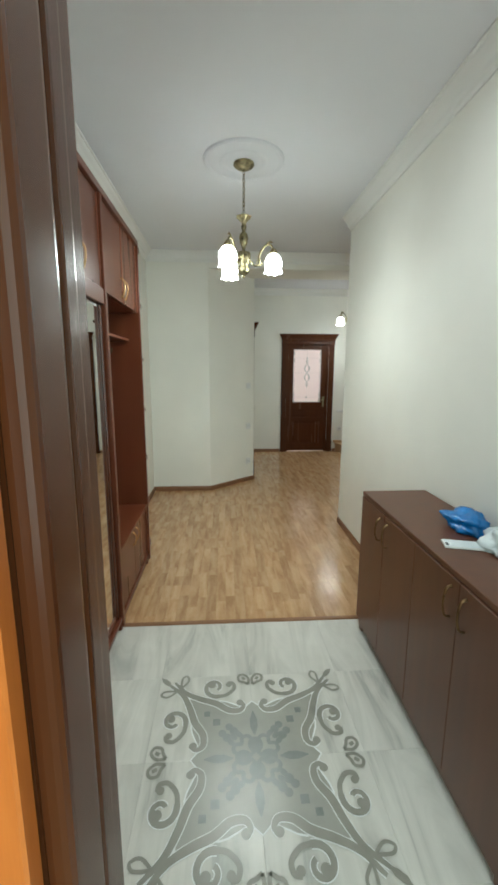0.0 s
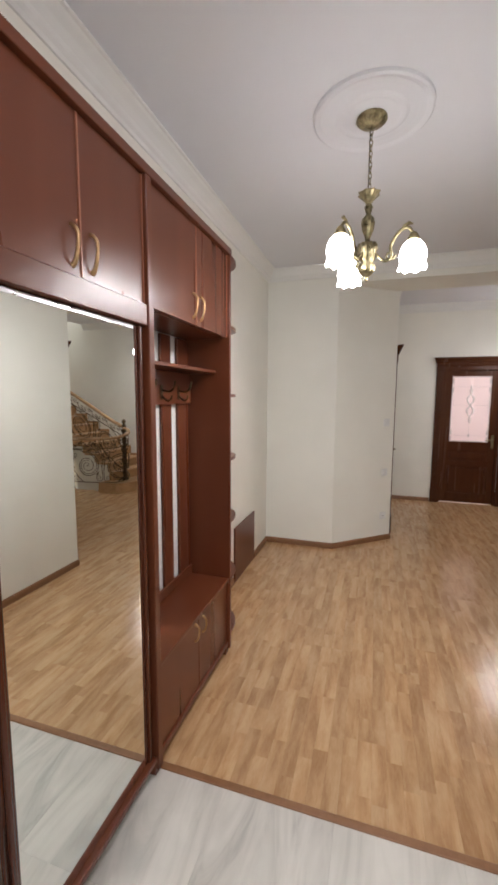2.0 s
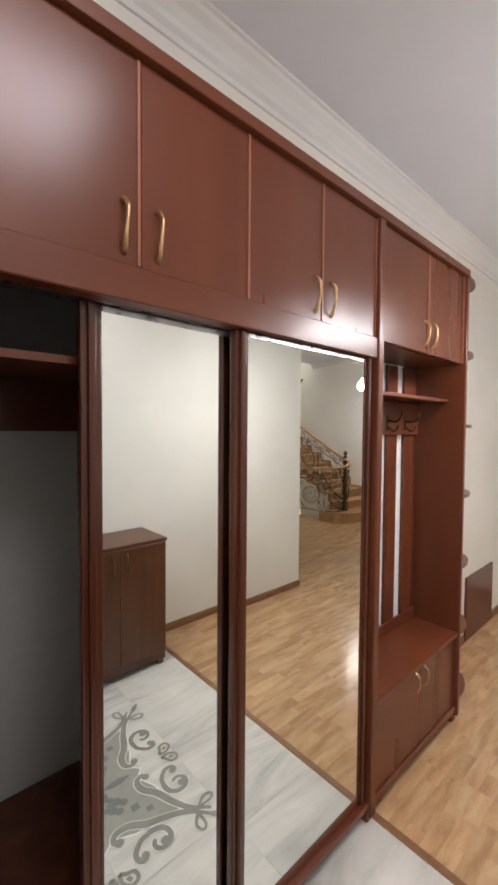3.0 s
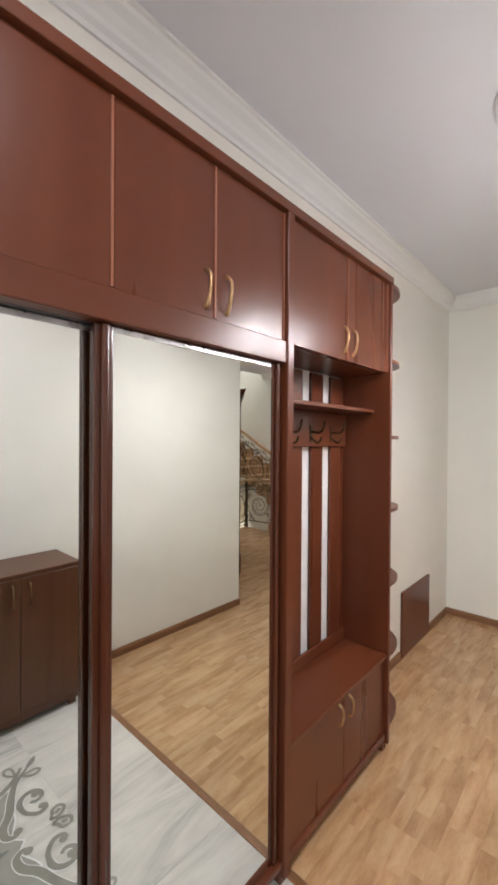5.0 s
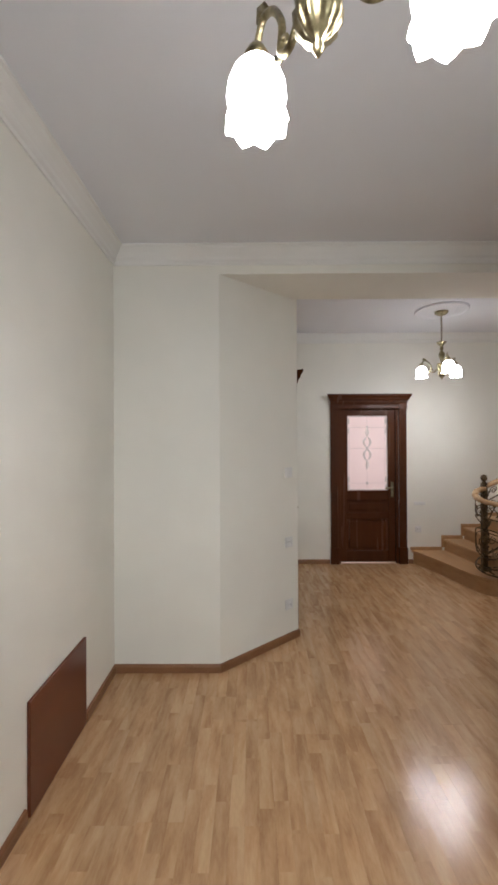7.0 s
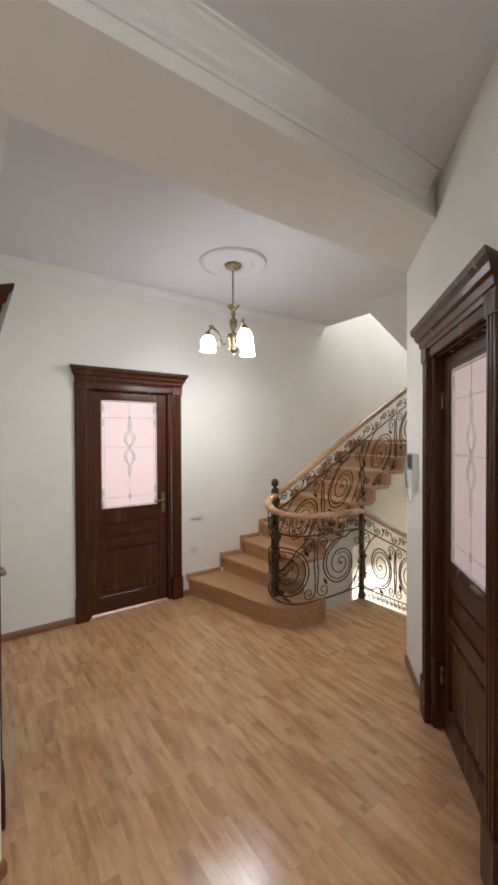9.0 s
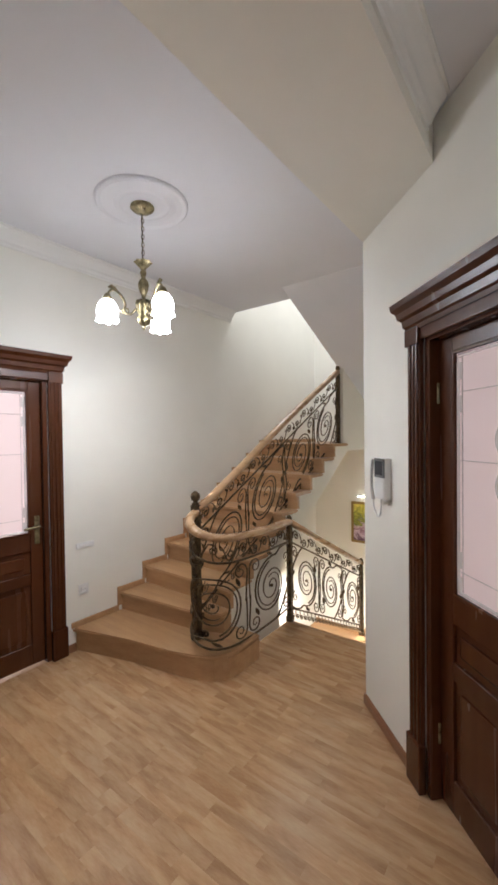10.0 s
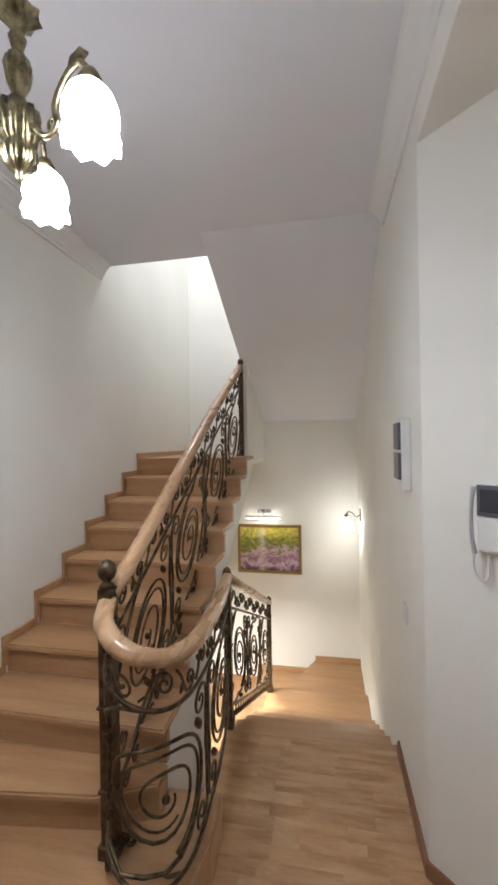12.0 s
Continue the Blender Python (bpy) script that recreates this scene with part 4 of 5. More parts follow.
part("divider", boxed(SX + 0.02, X_RIGHT - 0.02, 1.75, 1.768, 0.09, 0.845), M_BOARD, sideboard)
part("base_rail", boxed(SX - 0.004, X_RIGHT - 0.02, S0 + 0.018, S1 - 0.018, 0.035, 0.085, 0.004), M_BOARD, sideboard)
w = (S1 - S0 - 0.01) / 4
for k in range(4):
    y0 = S0 + 0.005 + w * k
    d = part("door", boxed(SX - 0.018, SX - 0.001, y0 + 0.0015, y0 + w - 0.0015, 0.088, 0.842, 0.002), M_BOARD, sideboard)
    hy = y0 + w - 0.045 if k % 2 == 0 else y0 + 0.045
    line = smooth_line([(SX - 0.017, hy, 0.69), (SX - 0.038, hy, 0.70), (SX - 0.046, hy, 0.75), (SX - 0.038, hy, 0.80), (SX - 0.017, hy, 0.81)], 5)
    part("handle", tube(bmesh.new(), line, 0.0062, 8, lambda t: 1.15 - 0.4 * math.sin(math.pi * t), 0.65), M_HANDLE_DARK, d, "dark bronze bow handle", True)
for y in (S0 + 0.03, S1 - 0.035):
    for x in (SX + 0.0, X_RIGHT - 0.06):
        part("foot", boxed(x, x + 0.04, y - 0.022, y + 0.022, 0, 0.04, 0.004), M_BOARD, sideboard)

phone = thing("mobile_phone", "white mobile phone lying flat on the cabinet", "phone", pose(1.665, 1.665, 0.869, 0, 0, 74))
part("body", boxed(-0.036, 0.036, -0.074, 0.074, 0, 0.009, 0.004, 2), M_WHITE, phone)
part("screen", boxed(-0.033, 0.033, -0.066, 0.066, 0.0088, 0.0098), M_WHITEBAG, phone, "glossy pale screen")
for k in range(2):
    part("camera_lens", lathe(bmesh.new(), [(0.006, 0.0095), (0.006, 0.0115), (0.001, 0.0117)], 12, (-0.022 + 0.014 * k, 0.062, 0)), M_GREY, phone)


def crumpled(name, at, size, mat, label, seed):
    b = bmesh.new()
    bmesh.ops.create_icosphere(b, subdivisions=4, radius=1.0)
    for v in b.verts:
        p = v.co.copy()
        n = noise.noise(p * 1.6 + Vector((seed, 0, 0))) * 0.45 + noise.noise(p * 4.5 + Vector((0, seed, 0))) * 0.20 + abs(noise.noise(p * 9 + Vector((0, 0, seed)))) * 0.10
        q = p * (1.0 + n)
        v.co = Vector((q.x * size[0], q.y * size[1], max(q.z, -0.55) * size[2] + 0.55 * size[2]))
    ob = new(name, finish(name, b, mat, True))
    ob.matrix_world = pose(*at)
    return tagged(ob, label, "bag")


crumpled("plastic_bag", (1.785, 1.84, 0.869), (0.085, 0.10, 0.050), M_BLUEBAG, "crumpled blue plastic bag on the cabinet", 3.0)
crumpled("plastic_bag", (1.80, 1.60, 0.869), (0.075, 0.10, 0.055), M_WHITEBAG, "crumpled white plastic bag on the cabinet", 8.0)


# ---- wall things ----
hatch = thing("wall_hatch", "dark brown panel covering a low wall hatch", "hatch")
part("cover", boxed(X_LEFT, X_LEFT + 0.016, 4.255, 4.835, 0.004, 0.493, 0.003), M_MAHOG_H, hatch)

intercom = thing("door_intercom", "white video intercom with handset on the wall", "intercom", pose(CORNER[0] + 2.140 * d45, CORNER[1] + 2.140 * d45, 1.277, 0, 0, -135) @ Matrix.Diagonal((0.80, 1, 1, 1)))
part("body", boxed(-0.066, 0.078, -0.040, 0, 0, 0.222, 0.008, 2), M_WHITE, intercom)
part("screen_bezel", boxed(-0.064, 0.076, -0.045, -0.038, 0.118, 0.220, 0.004, 2), M_MIDGREY, intercom)
part("screen", boxed(-0.050, 0.058, -0.0465, -0.0435, 0.132, 0.206), M_GREY, intercom, "dark screen")
part("speaker_flap", boxed(-0.060, 0.072, -0.044, -0.038, 0.008, 0.112, 0.004, 2), M_WHITE, intercom)
b = tube(bmesh.new(), smooth_line([(-0.074, -0.044, -0.005), (-0.080, -0.052, 0.05), (-0.080, -0.052, 0.15), (-0.074, -0.044, 0.214)], 4), 0.010, 8, lambda t: 1.3 - 0.9 * math.sin(math.pi * t) * 0.45, 0.8)
part("handset", b, M_PALEGREY, intercom, "pale grey handset", True)
part("cord", tube(bmesh.new(), smooth_line([(-0.076, -0.044, 0.0), (-0.084, -0.040, -0.045), (-0.072, -0.034, -0.080), (-0.050, -0.026, -0.098), (-0.032, -0.020, -0.070), (-0.036, -0.016, 0.004)], 6), 0.005, 6), M_WHITE, intercom, "coiled white cord", True)

fuse = thing("breaker_box", "white breaker box with smoked window on the stair wall", "breaker box", pose(3.86, Y_STAIR, 1.43))
part("body", boxed(-0.07, 0.07, 0, 0.040, 0, 0.31, 0.006, 2), M_WHITE, fuse)
for z in (0.045, 0.175):
    part("smoked_window", boxed(-0.062, 0.062, 0.040, 0.052, z, z + 0.118, 0.005, 2), M_MIDGREY, fuse, "smoked plastic window")


def switch_plate(m, label, sockets=False, w=0.082, h=0.082):
    r = thing("socket" if sockets else "light_switch", label, "socket" if sockets else "switch", m)
    part("plate", boxed(-w / 2, w / 2, -0.009, 0, -h / 2, h / 2, 0.004, 2), M_WHITE, r)
    if sockets:
        part("insert", boxed(-0.024, 0.024, -0.011, -0.008, -0.024, 0.024, 0.008, 3), M_WHITE, r)
        for sx in (-0.01, 0.01):
            part("pin_hole", boxed(sx - 0.003, sx + 0.003, -0.0118, -0.0105, -0.003, 0.003), M_GREY, r)
    else:
        part("rocker", boxed(-w * 0.34, w * 0.34, -0.014, -0.008, -h * 0.34, h * 0.34, 0.003, 2), M_WHITE, r)


pil = math.degrees(math.atan2(PC[1] - PB[1], PC[0] - PB[0]))
for z, socket, label in ((1.35, False, "white light switch on the slanting wall"), (0.79, True, "white wall socket on the slanting wall at waist height"), (0.29, True, "white wall socket low on the slanting wall")):
    t = 0.86
    switch_plate(pose(PB[0] + (PC[0] - PB[0]) * t, PB[1] + (PC[1] - PB[1]) * t, z, 0, 0, pil), label, socket)
switch_plate(pose(2.97, Y_DOOR, 0.79), "flat white switch plate beside the door", False, 0.15, 0.045)
switch_plate(pose(2.95, Y_DOOR, 0.45), "round-edged white socket beside the door", True)
switch_plate(pose(3.96, Y_STAIR, 0.84, 0, 0, 180), "white light switch above the stairs", False)

pic = thing("painting", "park landscape painting in a narrow gilt frame", "painting")
PY0, PY1, PZ0, PZ1 = 6.50, 7.27, 0.078, 0.664
part("canvas", boxed(X_END - 0.022, X_END - 0.006, PY0 + 0.03, PY1 - 0.03, PZ0 + 0.03, PZ1 - 0.03), M_PAINTING, pic)
for a in ((PY0, PY1, PZ0, PZ0 + 0.035), (PY0, PY1, PZ1 - 0.035, PZ1), (PY0, PY0 + 0.035, PZ0 + 0.035, PZ1 - 0.035), (PY1 - 0.035, PY1, PZ0 + 0.035, PZ1 - 0.035)):
    part("frame_bar", boxed(X_END - 0.034, X_END - 0.002, *a, 0.006, 2), M_GILT, pic)
plamp = thing("picture_light", "slim lit picture light above the painting", "lamp")
part("wall_plate", boxed(X_END - 0.02, X_END, 6.86, 7.02, 0.80, 0.84, 0.004), M_STEEL, plamp)
part("arm", tube(bmesh.new(), smooth_line([(X_END - 0.015, 6.94, 0.82), (X_END - 0.08, 6.94, 0.81), (X_END - 0.11, 6.94, 0.775)], 4), 0.006, 8), M_STEEL, plamp)
part("hood", tube(bmesh.new(), [(X_END - 0.115, 6.73, 0.77), (X_END - 0.115, 7.15, 0.77)], 0.014, 10), M_STEEL, plamp)
part("tube", boxed(X_END - 0.122, X_END - 0.104, 6.75, 7.13, 0.750, 0.757), M_TUBE, plamp, "lit tube")

# ---- chandeliers ----
SHADE = [(0.018, 0.0), (0.036, -0.008), (0.053, -0.027), (0.063, -0.053), (0.066, -0.078), (0.062, -0.098), (0.060, -0.110), (0.065, -0.122), (0.069, -0.135)]


def frill(a, k):
    f = (0, 0, 0, 0, 0, 0.0, 0.02, 0.035, 0.045)[k]
    return (1.0 + f * math.cos(8 * a), -0.006 * (k == 8) * math.cos(8 * a))


def opal_shade(parent, m, mat):
    b = lathe(bmesh.new(), SHADE, 32, (0, 0, 0), frill)
    bmesh.ops.transform(b, matrix=m, verts=b.verts)
    return part("shade", b, mat, parent, "lit opal glass tulip shade", True)


def bulb(at, turn, p, watts):
    data = bpy.data.lights.new("bulb", "POINT")
    data.energy, data.color, data.shadow_soft_size = watts, (1.0, 0.97, 0.93), 0.05
    ob = new("bulb", data)
    ob.matrix_world = pose(*at, 0, 0, turn) @ Matrix.Translation(p)


def chandelier(at, turn, label, watts):
    root = thing("chandelier", label, "chandelier", pose(*at, 0, 0, turn), "brass chandeliers")
    part("canopy", lathe(bmesh.new(), [(0.068, 0.0), (0.070, -0.012), (0.060, -0.020), (0.045, -0.032), (0.020, -0.040), (0.006, -0.046)], 80, (0, 0, 0), lambda a, k: (1 + 0.05 * math.cos(20 * a) * (k > 1), 0)), M_BRASS, root, "", True)
    for k in range(12):
        z = -0.046 - 0.024 * k
        ring = [(0.008 * math.cos(a) * (k % 2), 0.008 * math.cos(a) * (1 - k % 2), z - 0.013 + 0.016 * math.sin(a)) for a in (2 * math.pi * i / 12 for i in range(13))]
        part("chain_link", tube(bmesh.new(), ring, 0.0022, 5), M_BRASS, root)
    part("cord", tube(bmesh.new(), [(0.004, 0.004, -0.04), (0.004, 0.004, -0.34)], 0.0022, 5), M_GREY, root)
    part("leaf_collar", lathe(bmesh.new(), [(0.012, -0.380), (0.020, -0.366), (0.034, -0.348), (0.050, -0.332), (0.048, -0.328), (0.012, -0.340)], 24, (0, 0, 0), lambda a, k: (1 + 0.12 * math.cos(8 * a) * (k in (2, 3, 4)), 0)), M_BRASS, root, "fluted leaf collar")
    part("baluster", lathe(bmesh.new(), [(0.010, -0.335), (0.013, -0.38), (0.020, -0.393), (0.014, -0.415), (0.011, -0.425), (0.025, -0.443), (0.030, -0.465), (0.025, -0.497), (0.014, -0.528), (0.011, -0.55), (0.022, -0.56)], 40, (0, 0, 0), lambda a, k: (1 + 0.08 * math.cos(10 * a) * (5 <= k <= 7), 0)), M_BRASS, root, "turned brass column", True)
    part("hub", lathe(bmesh.new(), [(0.014, -0.552), (0.042, -0.560), (0.046, -0.585), (0.040, -0.605), (0.036, -0.635), (0.030, -0.645), (0.038, -0.662), (0.036, -0.685), (0.022, -0.705), (0.008, -0.713), (0.010, -0.722), (0.002, -0.735)], 48, (0, 0, 0), lambda a, k: (1 + 0.09 * math.cos(12 * a) * (1 <= k <= 4 or 6 <= k <= 8), 0)), M_BRASS, root, "", True)
    for k in range(3):
        a = 2 * math.pi * k / 3
        c, s = math.cos(a), math.sin(a)
        P = lambda r, z: (r * c, r * s, z)
        line = smooth_line([P(0.040, -0.61), P(0.080, -0.645), P(0.112, -0.630), P(0.108, -0.580), P(0.140, -0.525), P(0.180, -0.507), P(0.207, -0.540)], 6)
        arm = part("arm", tube(bmesh.new(), line, 0.0075, 8), M_BRASS, root, "", True)
        curl = [P(0.105 + (0.026 - 0.018 * t) * math.cos(5.5 * t), -0.622 + (0.026 - 0.018 * t) * math.sin(-5.5 * t)) for t in (i / 14 for i in range(15))]
        part("curl", tube(bmesh.new(), curl, 0.0045, 6), M_BRASS, arm, "", True)
        part("leaf", tube(bmesh.new(), [P(0.145, -0.522), P(0.163, -0.500), P(0.185, -0.488), P(0.202, -0.494)], 0.012, 6, lambda t: 0.3 + math.sin(math.pi * t), 0.35), M_BRASS, arm, "", True)
        part("cup", lathe(bmesh.new(), [(0.006, 0.03), (0.016, 0.022), (0.026, 0.004), (0.027, -0.006), (0.020, -0.010)], 16, P(0.207, -0.558)), M_BRASS, root, "", True)
        opal_shade(root, Matrix.Translation(P(0.207, -0.566)) @ Matrix.Scale(0.93, 4), M_SHADE)
        bulb(at, turn, P(0.207, -0.679), watts)
    return root


chandelier((0.862, 3.19, CEIL_1 - 0.018), 117, "antique brass chandelier with three lit opal shades", BULB)
chandelier((2.82, 6.90, CEIL_2 - 0.018), 142, "antique brass three-arm chandelier lit above the stair hall", BULB_HALL)


def ceiling_rose(x, y, z, name):
    prof = [(0.272, 0.0), (0.271, -0.014), (0.262, -0.021), (0.250, -0.018), (0.236, -0.013), (0.20, -0.011), (0.165, -0.0125), (0.150, -0.0165), (0.135, -0.017), (0.122, -0.0155), (0.072, -0.018), (0.004, -0.018)]
    b = lathe(bmesh.new(), prof, 56, (x, y, z))
    tagged(new(name, finish(name, b, M_CEIL)), "white moulded plaster ceiling rose", "ceiling rose", kind="structure")


ceiling_rose(0.862, 3.19, CEIL_1, "ceiling_rose_1")
ceiling_rose(2.82, 6.90, CEIL_2, "ceiling_rose_2")

# wall lamp on the stairs
sconce = thing("wall_lamp", "brass wall lamp with a lit opal shade by the stairs", "lamp", pose(6.40, Y_STAIR, 0.86))
part("back_plate", boxed(-0.025, 0.025, 0, 0.012, -0.07, 0.07, 0.006, 2), M_BRASS, sconce)
part("arm", tube(bmesh.new(), smooth_line([(0, 0.01, 0.0), (0, 0.05, -0.02), (0, 0.09, 0.02), (0, 0.13, 0.03), (0, 0.15, 0.0)], 5), 0.007, 8), M_BRASS, sconce, "", True)
part("cup", lathe(bmesh.new(), [(0.006, 0.03), (0.016, 0.022), (0.026, 0.004), (0.027, -0.006), (0.020, -0.010)], 16, (0, 0.15, -0.02)), M_BRASS, sconce)
opal_shade(sconce, Matrix.Translation((0, 0.15, -0.025)), M_SHADE_W)

# ---- entrance door lining and open door leaf ----
entry = thing("entrance_door", "dark varnished entrance door frame with an open leaf", "door")
for xa, sx in ((0.555, 1), (1.60, -1)):
    def X(a, c, sx=sx, xa=xa):
        return sorted((xa + sx * a, xa + sx * c))
    part("outer_lining", boxed(*X(0.0, 0.0402), 0.424, 0.4425, 0, 2.14, 0.002), M_OUTDOOR, entry, "orange varnished outer lining")
    part("jamb", boxed(*X(0.0, 0.040), 0.4425, 0.612, 0, 2.14, 0.005, 2), M_DOOR, entry)
    part("stop", boxed(*X(0.038, 0.060), 0.445, 0.50, 0, 2.12, 0.008, 3), M_DOOR, entry)
    part("stop", boxed(*X(0.038, 0.050), 0.53, 0.56, 0, 2.12, 0.006, 3), M_DOOR, entry)
    part("casing", boxed(*X(-0.10, 0.012), 0.405, 0.438, 0, 2.20, 0.010, 3), M_DOOR, entry)
    part("casing", boxed(*X(-0.09, 0.006), 0.602, 0.622, 0, 2.20, 0.006, 2), M_DOOR, entry)
part("head", boxed(0.555, 1.60, 0.43, 0.612, 2.12, 2.16, 0.004), M_DOOR, entry)
part("strike_plate", boxed(0.596, 0.599, 0.515, 0.535, 0.86, 1.06), M_STEEL, entry, "steel strike plate")
leaf = part("leaf", boxed(0.28, 0.54, 0.335, 0.400, 0.01, 2.10, 0.006, 2), M_OUTDOOR, entry, "orange varnished leaf standing open outside")


# ---- floor pieces ----
floor = structure("floor", (lambda q: (box(q, -1.4, 5.1, -2.2, Y_SEAM, -0.20, -0.012), box(q, -0.7, 3.62, Y_SEAM, 5.845, -0.20, -0.012), box(q, 0.9, 4.235, 5.845, 6.79, -0.20, -0.012),
    box(q, 0.9, 3.62, 6.79, 10.2, -0.20, -0.012), box(q, 3.62, 5.1, 2.5, 5.72, -0.20, -0.012), q)[-1])(bmesh.new()), M_STAIR, "laminate and tile floor of the halls", "floor")
structure("threshold", boxed(-0.30, X_RIGHT, Y_SEAM - 0.017, Y_SEAM + 0.017, -0.01, 0.006, 0.003), M_SKIRT, "brown strip between tiles and laminate", "threshold")


def free_spans(x):
    """Stretches of laminate along y at this x."""
    xm = x + 0.0965
    if xm < PB[0]:
        return [(Y_SEAM + 0.012, 5.40)]
    if x + 0.193 < PC[0] - 0.05:
        return [(Y_SEAM + 0.012, PB[1] + (xm - PB[0]) * 0.87 + 0.09)]
    lo = Y_SEAM + 0.012 if xm < X_RIGHT + 0.1 else CORNER[1] + (xm - CORNER[0]) - 0.16
    hi = 7.87 if xm < 3.45 else 6.795
    return [(min(lo, 5.84), hi)]


def slab_mesh(name, sx, sy, depth, mat, chamfer=0.0012):
    b = boxed(0.0001, sx - 0.0001, 0.0001, sy - 0.0001, -depth, 0.0, chamfer)
    return finish(name, b, mat)


def strip_plank(sx, sy, rng):
    """Laminate plank of three strips, each pieced from staves of uneven length."""
    verts, faces = [], []
    n = max(1, round(sx / 0.0643))
    for k in range(n):
        x0, x1 = sx * k / n + 0.00015, sx * (k + 1) / n - 0.00015
        y = -rng.uniform(0.0, 0.3)
        while y < sy - 0.002:
            step = rng.uniform(0.26, 0.52)
            y0, y1 = max(y, 0.0002), min(y + step, sy - 0.0002)
            if y1 - y0 > 0.004:
                i = len(verts)
                verts += [(x0, y0, -0.010), (x1, y0, -0.010), (x1, y1, -0.010), (x0, y1, -0.010), (x0, y0, 0), (x1, y0, 0), (x1, y1, 0), (x0, y1, 0)]
                faces += [tuple(i + q for q in f) for f in ((3, 2, 1, 0), (4, 5, 6, 7), (0, 1, 5, 4), (1, 2, 6, 5), (2, 3, 7, 6), (3, 0, 4, 7))]
            y += step
    me = bpy.data.meshes.new("plank")
    me.from_pydata(verts, [], faces)
    me.materials.append(M_LAMINATE)
    return me


x = -0.31
rng = random.Random(5)
while x < 4.235:
    wide = min(0.193, 4.232 - x)
    for lo, hi in free_spans(x):
        y = lo - rng.uniform(0, 1.0)
        while y < hi - 0.01:
            a, c = max(y, lo), min(y + 1.285, hi)
            if c - a > 0.03 and wide > 0.02:
                ob = new("plank", strip_plank(wide, c - a, rng))
                ob.location = (x, a, 0)
                ob.parent = floor
            y += 1.285
    x += 0.193

tiles = {}
T = 0.45
for i in range(-4, 6):
    for j in range(-4, 5):
        x0, x1 = 0.84 + i * T, 0.84 + (i + 1) * T
        y0, y1 = 2.05 + (j - 3) * T, 2.05 + (j - 2) * T
        x0, x1, y0, y1 = max(x0, -0.5), min(x1, X_RIGHT), max(y0, 0.0), min(y1, Y_SEAM - 0.012)
        if x1 - x0 > 0.02 and y1 - y0 > 0.02:
            key = (round(x1 - x0, 3), round(y1 - y0, 3))
            if key not in tiles:
                tiles[key] = slab_mesh("tile", *key, 0.010, M_TILE, 0.001)
            ob = new("tile", tiles[key])
            ob.location = (x0, y0, 0)
            ob.parent = floor

# ---- inlaid medallion on the tiles ----
medal = thing("tile_medallion", "taupe and blue-grey scroll medallion glazed on four floor tiles", "floor pattern", pose(0.84, 1.60, 0.0) @ Matrix.Diagonal((0.955, 1, 1, 1)), kind="structure")


LIFT = [0.0]


def ribbon(b, pts, w, z, m=None):
    """Flat tapering band along points (x, y); w(t) is its half width."""
    LIFT[0] = (LIFT[0] + 0.00006) % 0.0006
    z += LIFT[0]
    pts = [Vector((x, y, 0)) for x, y in pts]
    left, right = [], []
    for i, p in enumerate(pts):
        d = (pts[min(i + 1, len(pts) - 1)] - pts[max(i - 1, 0)]).normalized()
        o = Vector((-d.y, d.x, 0)) * w(i / (len(pts) - 1))
        left.append(p + o)
        right.append(p - o)
    mk = lambda p: b.verts.new((m @ Vector((p.x, p.y, z))) if m else (p.x, p.y, z))
    L, R = [mk(p) for p in left], [mk(p) for p in right]
    for i in range(len(pts) - 1):
        b.faces.new((L[i], R[i], R[i + 1], L[i + 1]))


def disc(b, cx, cy, r, z, m, squash=1.0, n=14, power=1.0):
    LIFT[0] = (LIFT[0] + 0.00006) % 0.0006
    z += LIFT[0]
    b.faces.new([b.verts.new(m @ Vector((cx + r * math.cos(a), cy + r * squash * math.sin(a), z))) for a in (2 * math.pi * i / n for i in range(n))])


Z1, Z2, Z3 = 0.0008, 0.0024, 0.0016
# field: a square with scalloped sides
field = bmesh.new()
rim = []
for q in range(4):
    R = Matrix.Rotation(q * math.pi / 2, 4, "Z")
    for t in (i / 20 for i in range(20)):
        u = -0.31 + 0.62 * t
        v = 0.315 - 0.075 * math.exp(-(u / 0.13) ** 2) * (1 - 0.55 * math.exp(-(u / 0.028) ** 2)) - 0.03 * math.exp(-((abs(u) - 0.22) / 0.05) ** 2)
        rim.append(field.verts.new(R @ Vector((-u, v, Z1))))
field.faces.new(rim)
edge = [(v.co.x, v.co.y) for v in rim]
b = bmesh.new()
ribbon(b, edge + edge[:2], lambda t: 0.0035, 0.0012)
part("outline", b, M_WHITE, medal, "thin white outline")
part("field", field, M_INLAY_F, medal, "grey field with scalloped sides")
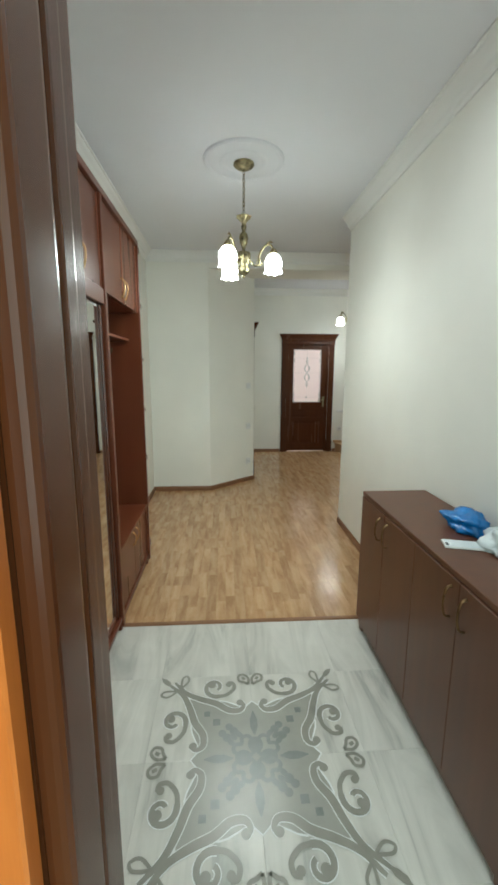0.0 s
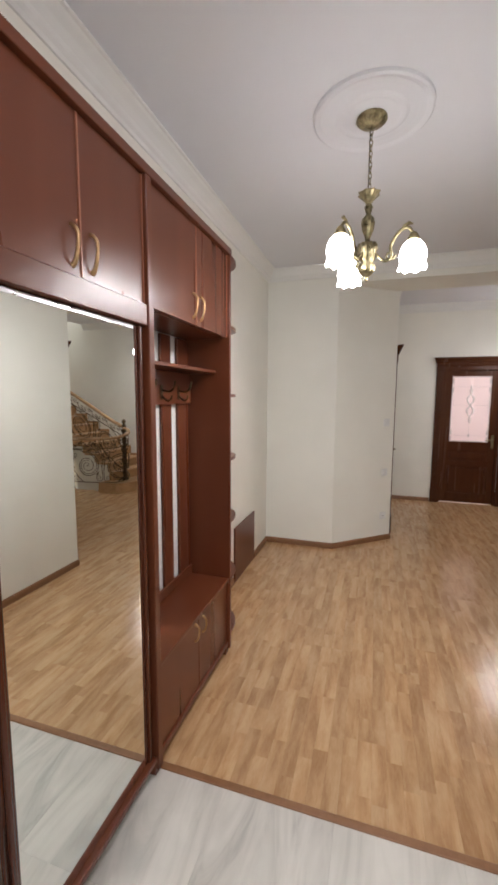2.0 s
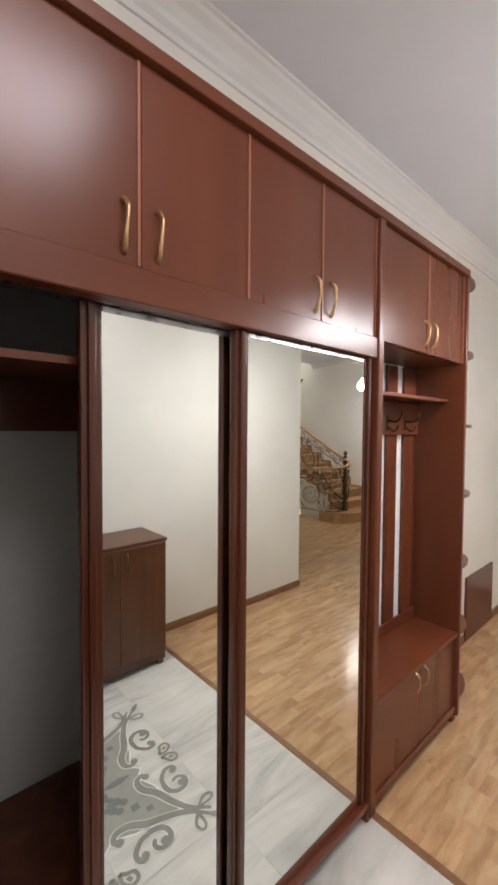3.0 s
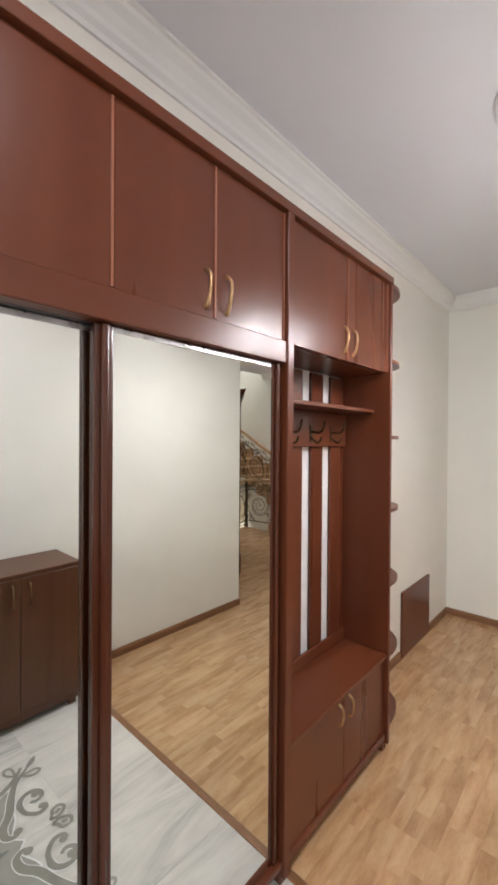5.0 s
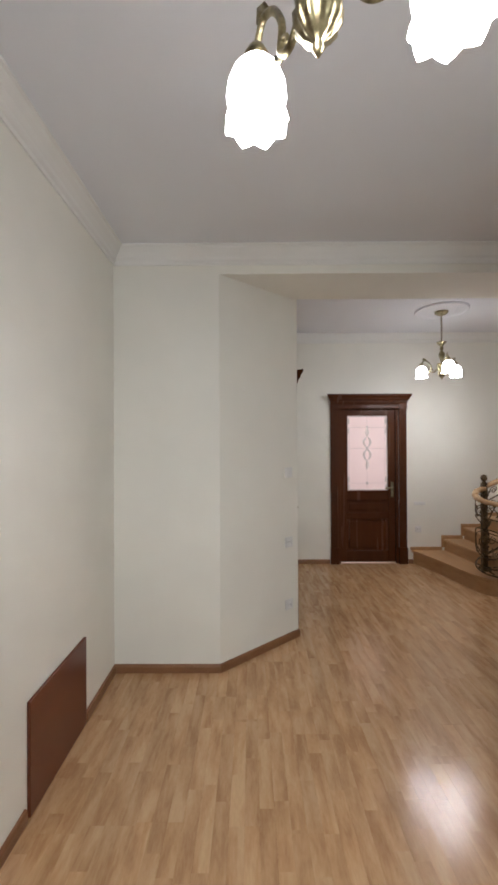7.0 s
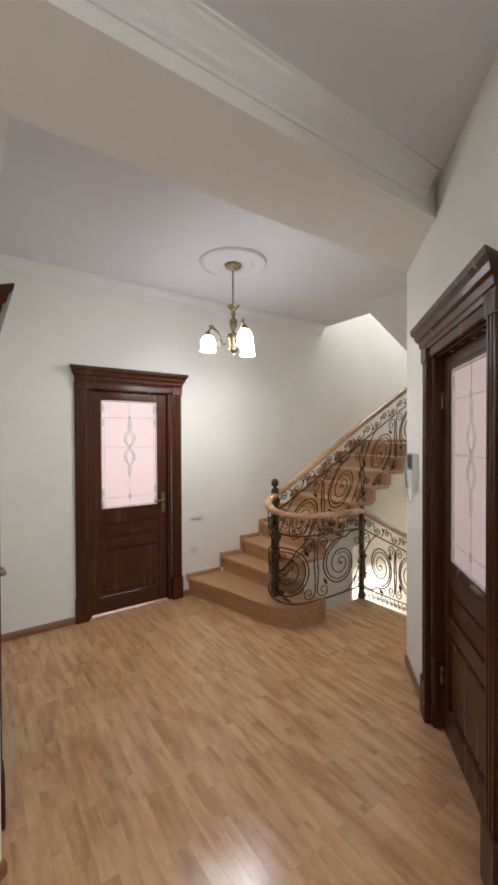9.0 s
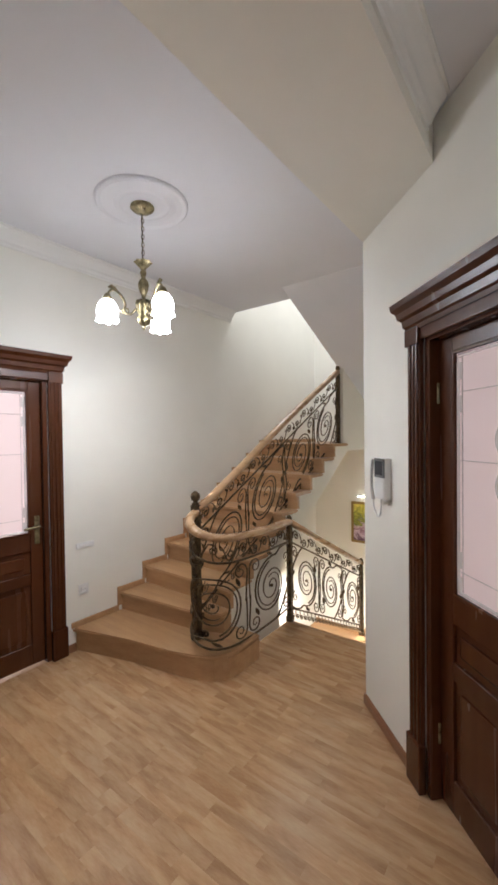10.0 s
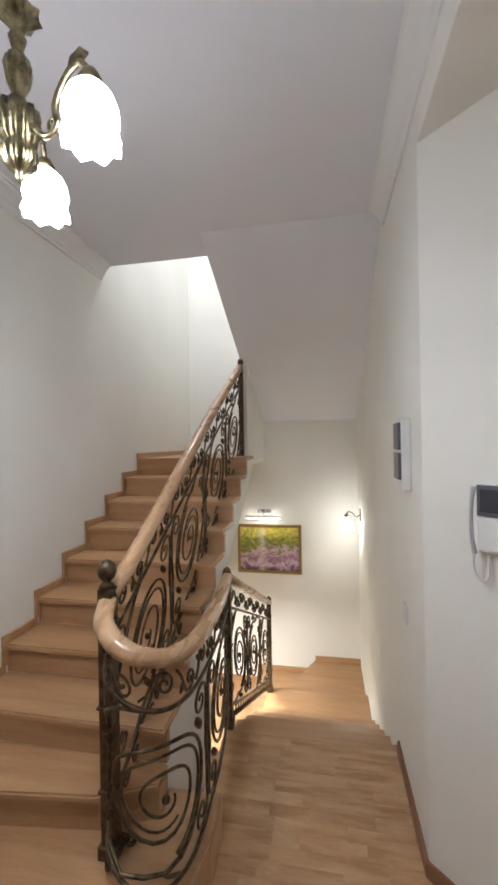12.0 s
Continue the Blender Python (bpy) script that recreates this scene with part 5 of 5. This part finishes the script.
for q in range(4):
    R = Matrix.Rotation(q * math.pi / 2, 4, "Z")
    for s in (1, -1):
        b = bmesh.new()
        S = R @ Matrix.Diagonal((s, 1, 1, 1))
        taper = lambda t: 0.0145 * (0.55 + 0.6 * math.sin(math.pi * min(1, t * 1.1)))
        # long stem from the corner to the inner curl
        stem = smooth_line([(0.395, 0.415, 0), (0.33, 0.345, 0), (0.255, 0.305, 0), (0.175, 0.275, 0), (0.115, 0.235, 0), (0.062, 0.232, 0), (0.042, 0.262, 0), (0.058, 0.285, 0)], 6)
        ribbon(b, [(p.x, p.y) for p in stem], taper, Z2, S)
        disc(b, 0.060, 0.275, 0.018, Z2, S)
        big = spiral(0.185, 0.375, 0.062, 0.020, 0.95, 250, 22)
        ribbon(b, big, lambda t: 0.013 - 0.004 * t, Z2, S)
        disc(b, 0.200, 0.388, 0.019, Z2, S)
        ribbon(b, [(p.x, p.y) for p in smooth_line([(0.165, 0.316, 0), (0.125, 0.325, 0), (0.088, 0.36, 0), (0.092, 0.395, 0), (0.118, 0.40, 0)], 5)], lambda t: 0.010, Z2, S)
        disc(b, 0.115, 0.388, 0.016, Z2, S)
        # bud pair at the middle of the side
        ribbon(b, [(p.x, p.y) for p in smooth_line([(0.012, 0.385, 0), (0.010, 0.425, 0), (0.035, 0.452, 0), (0.062, 0.44, 0), (0.058, 0.41, 0), (0.034, 0.40, 0), (0.012, 0.385, 0)], 4)], lambda t: 0.007, Z2, S)
        ribbon(b, [(0.03, 0.415), (0.04, 0.435)], lambda t: 0.008, Z2, S)
        # corner leaves
        ribbon(b, [(p.x, p.y) for p in smooth_line([(0.36, 0.375, 0), (0.325, 0.42, 0), (0.335, 0.455, 0), (0.358, 0.44, 0), (0.36, 0.375, 0)], 5)], lambda t: 0.006, Z2, S)
        part("scroll", b, M_INLAY, medal)
        b = bmesh.new()
        ribbon(b, [(p.x, p.y) for p in stem], lambda t: taper(t) + 0.0035, 0.0015, S)
        ribbon(b, big, lambda t: 0.0165 - 0.004 * t, 0.0015, S)
        part("scroll_outline", b, M_WHITE, medal, "thin white outline")
    b = bmesh.new()
    ribbon(b, [(0.39, 0.41), (0.41, 0.43), (0.43, 0.452), (0.448, 0.468)], lambda t: 0.002 + 0.013 * math.sin(math.pi * t), Z2, R)
    part("leaf", b, M_INLAY, medal)
    b = bmesh.new()
    ribbon(b, [(0, 0.10), (0, 0.14), (0, 0.18), (0, 0.225)], lambda t: 0.002 + 0.018 * math.sin(math.pi * t), Z3, R)
    disc(b, 0, 0.055, 0.034, Z3, R, 1.1)
    R2 = R @ Matrix.Rotation(math.pi / 4, 4, "Z")
    petal = smooth_line([(0, 0.018, 0), (0.036, 0.045, 0), (0.048, 0.088, 0), (0.022, 0.104, 0), (0, 0.086, 0), (-0.022, 0.104, 0), (-0.048, 0.088, 0), (-0.036, 0.045, 0), (0, 0.018, 0)], 4)
    ribbon(b, [(p.x, p.y) for p in petal], lambda t: 0.0085, Z3, R2)
    for dx, dy in ((0, 0.135), (-0.026, 0.125), (0.026, 0.125)):
        disc(b, dx, dy, 0.013, Z3, R2, 1.5)
    for dx in (-0.022, 0.022):
        disc(b, dx, 0.155, 0.020, Z3, R2)
        disc(b, dx, 0.185, 0.018, Z3, R2)
    disc(b, 0, 0.245, 0.024, Z3, R2, 1.0, 4)
    disc(b, 0, 0.310, 0.020, Z3, R2, 1.0, 4)
    part("flower", b, M_INLAY_B, medal, "blue-grey leaf and flower motif")
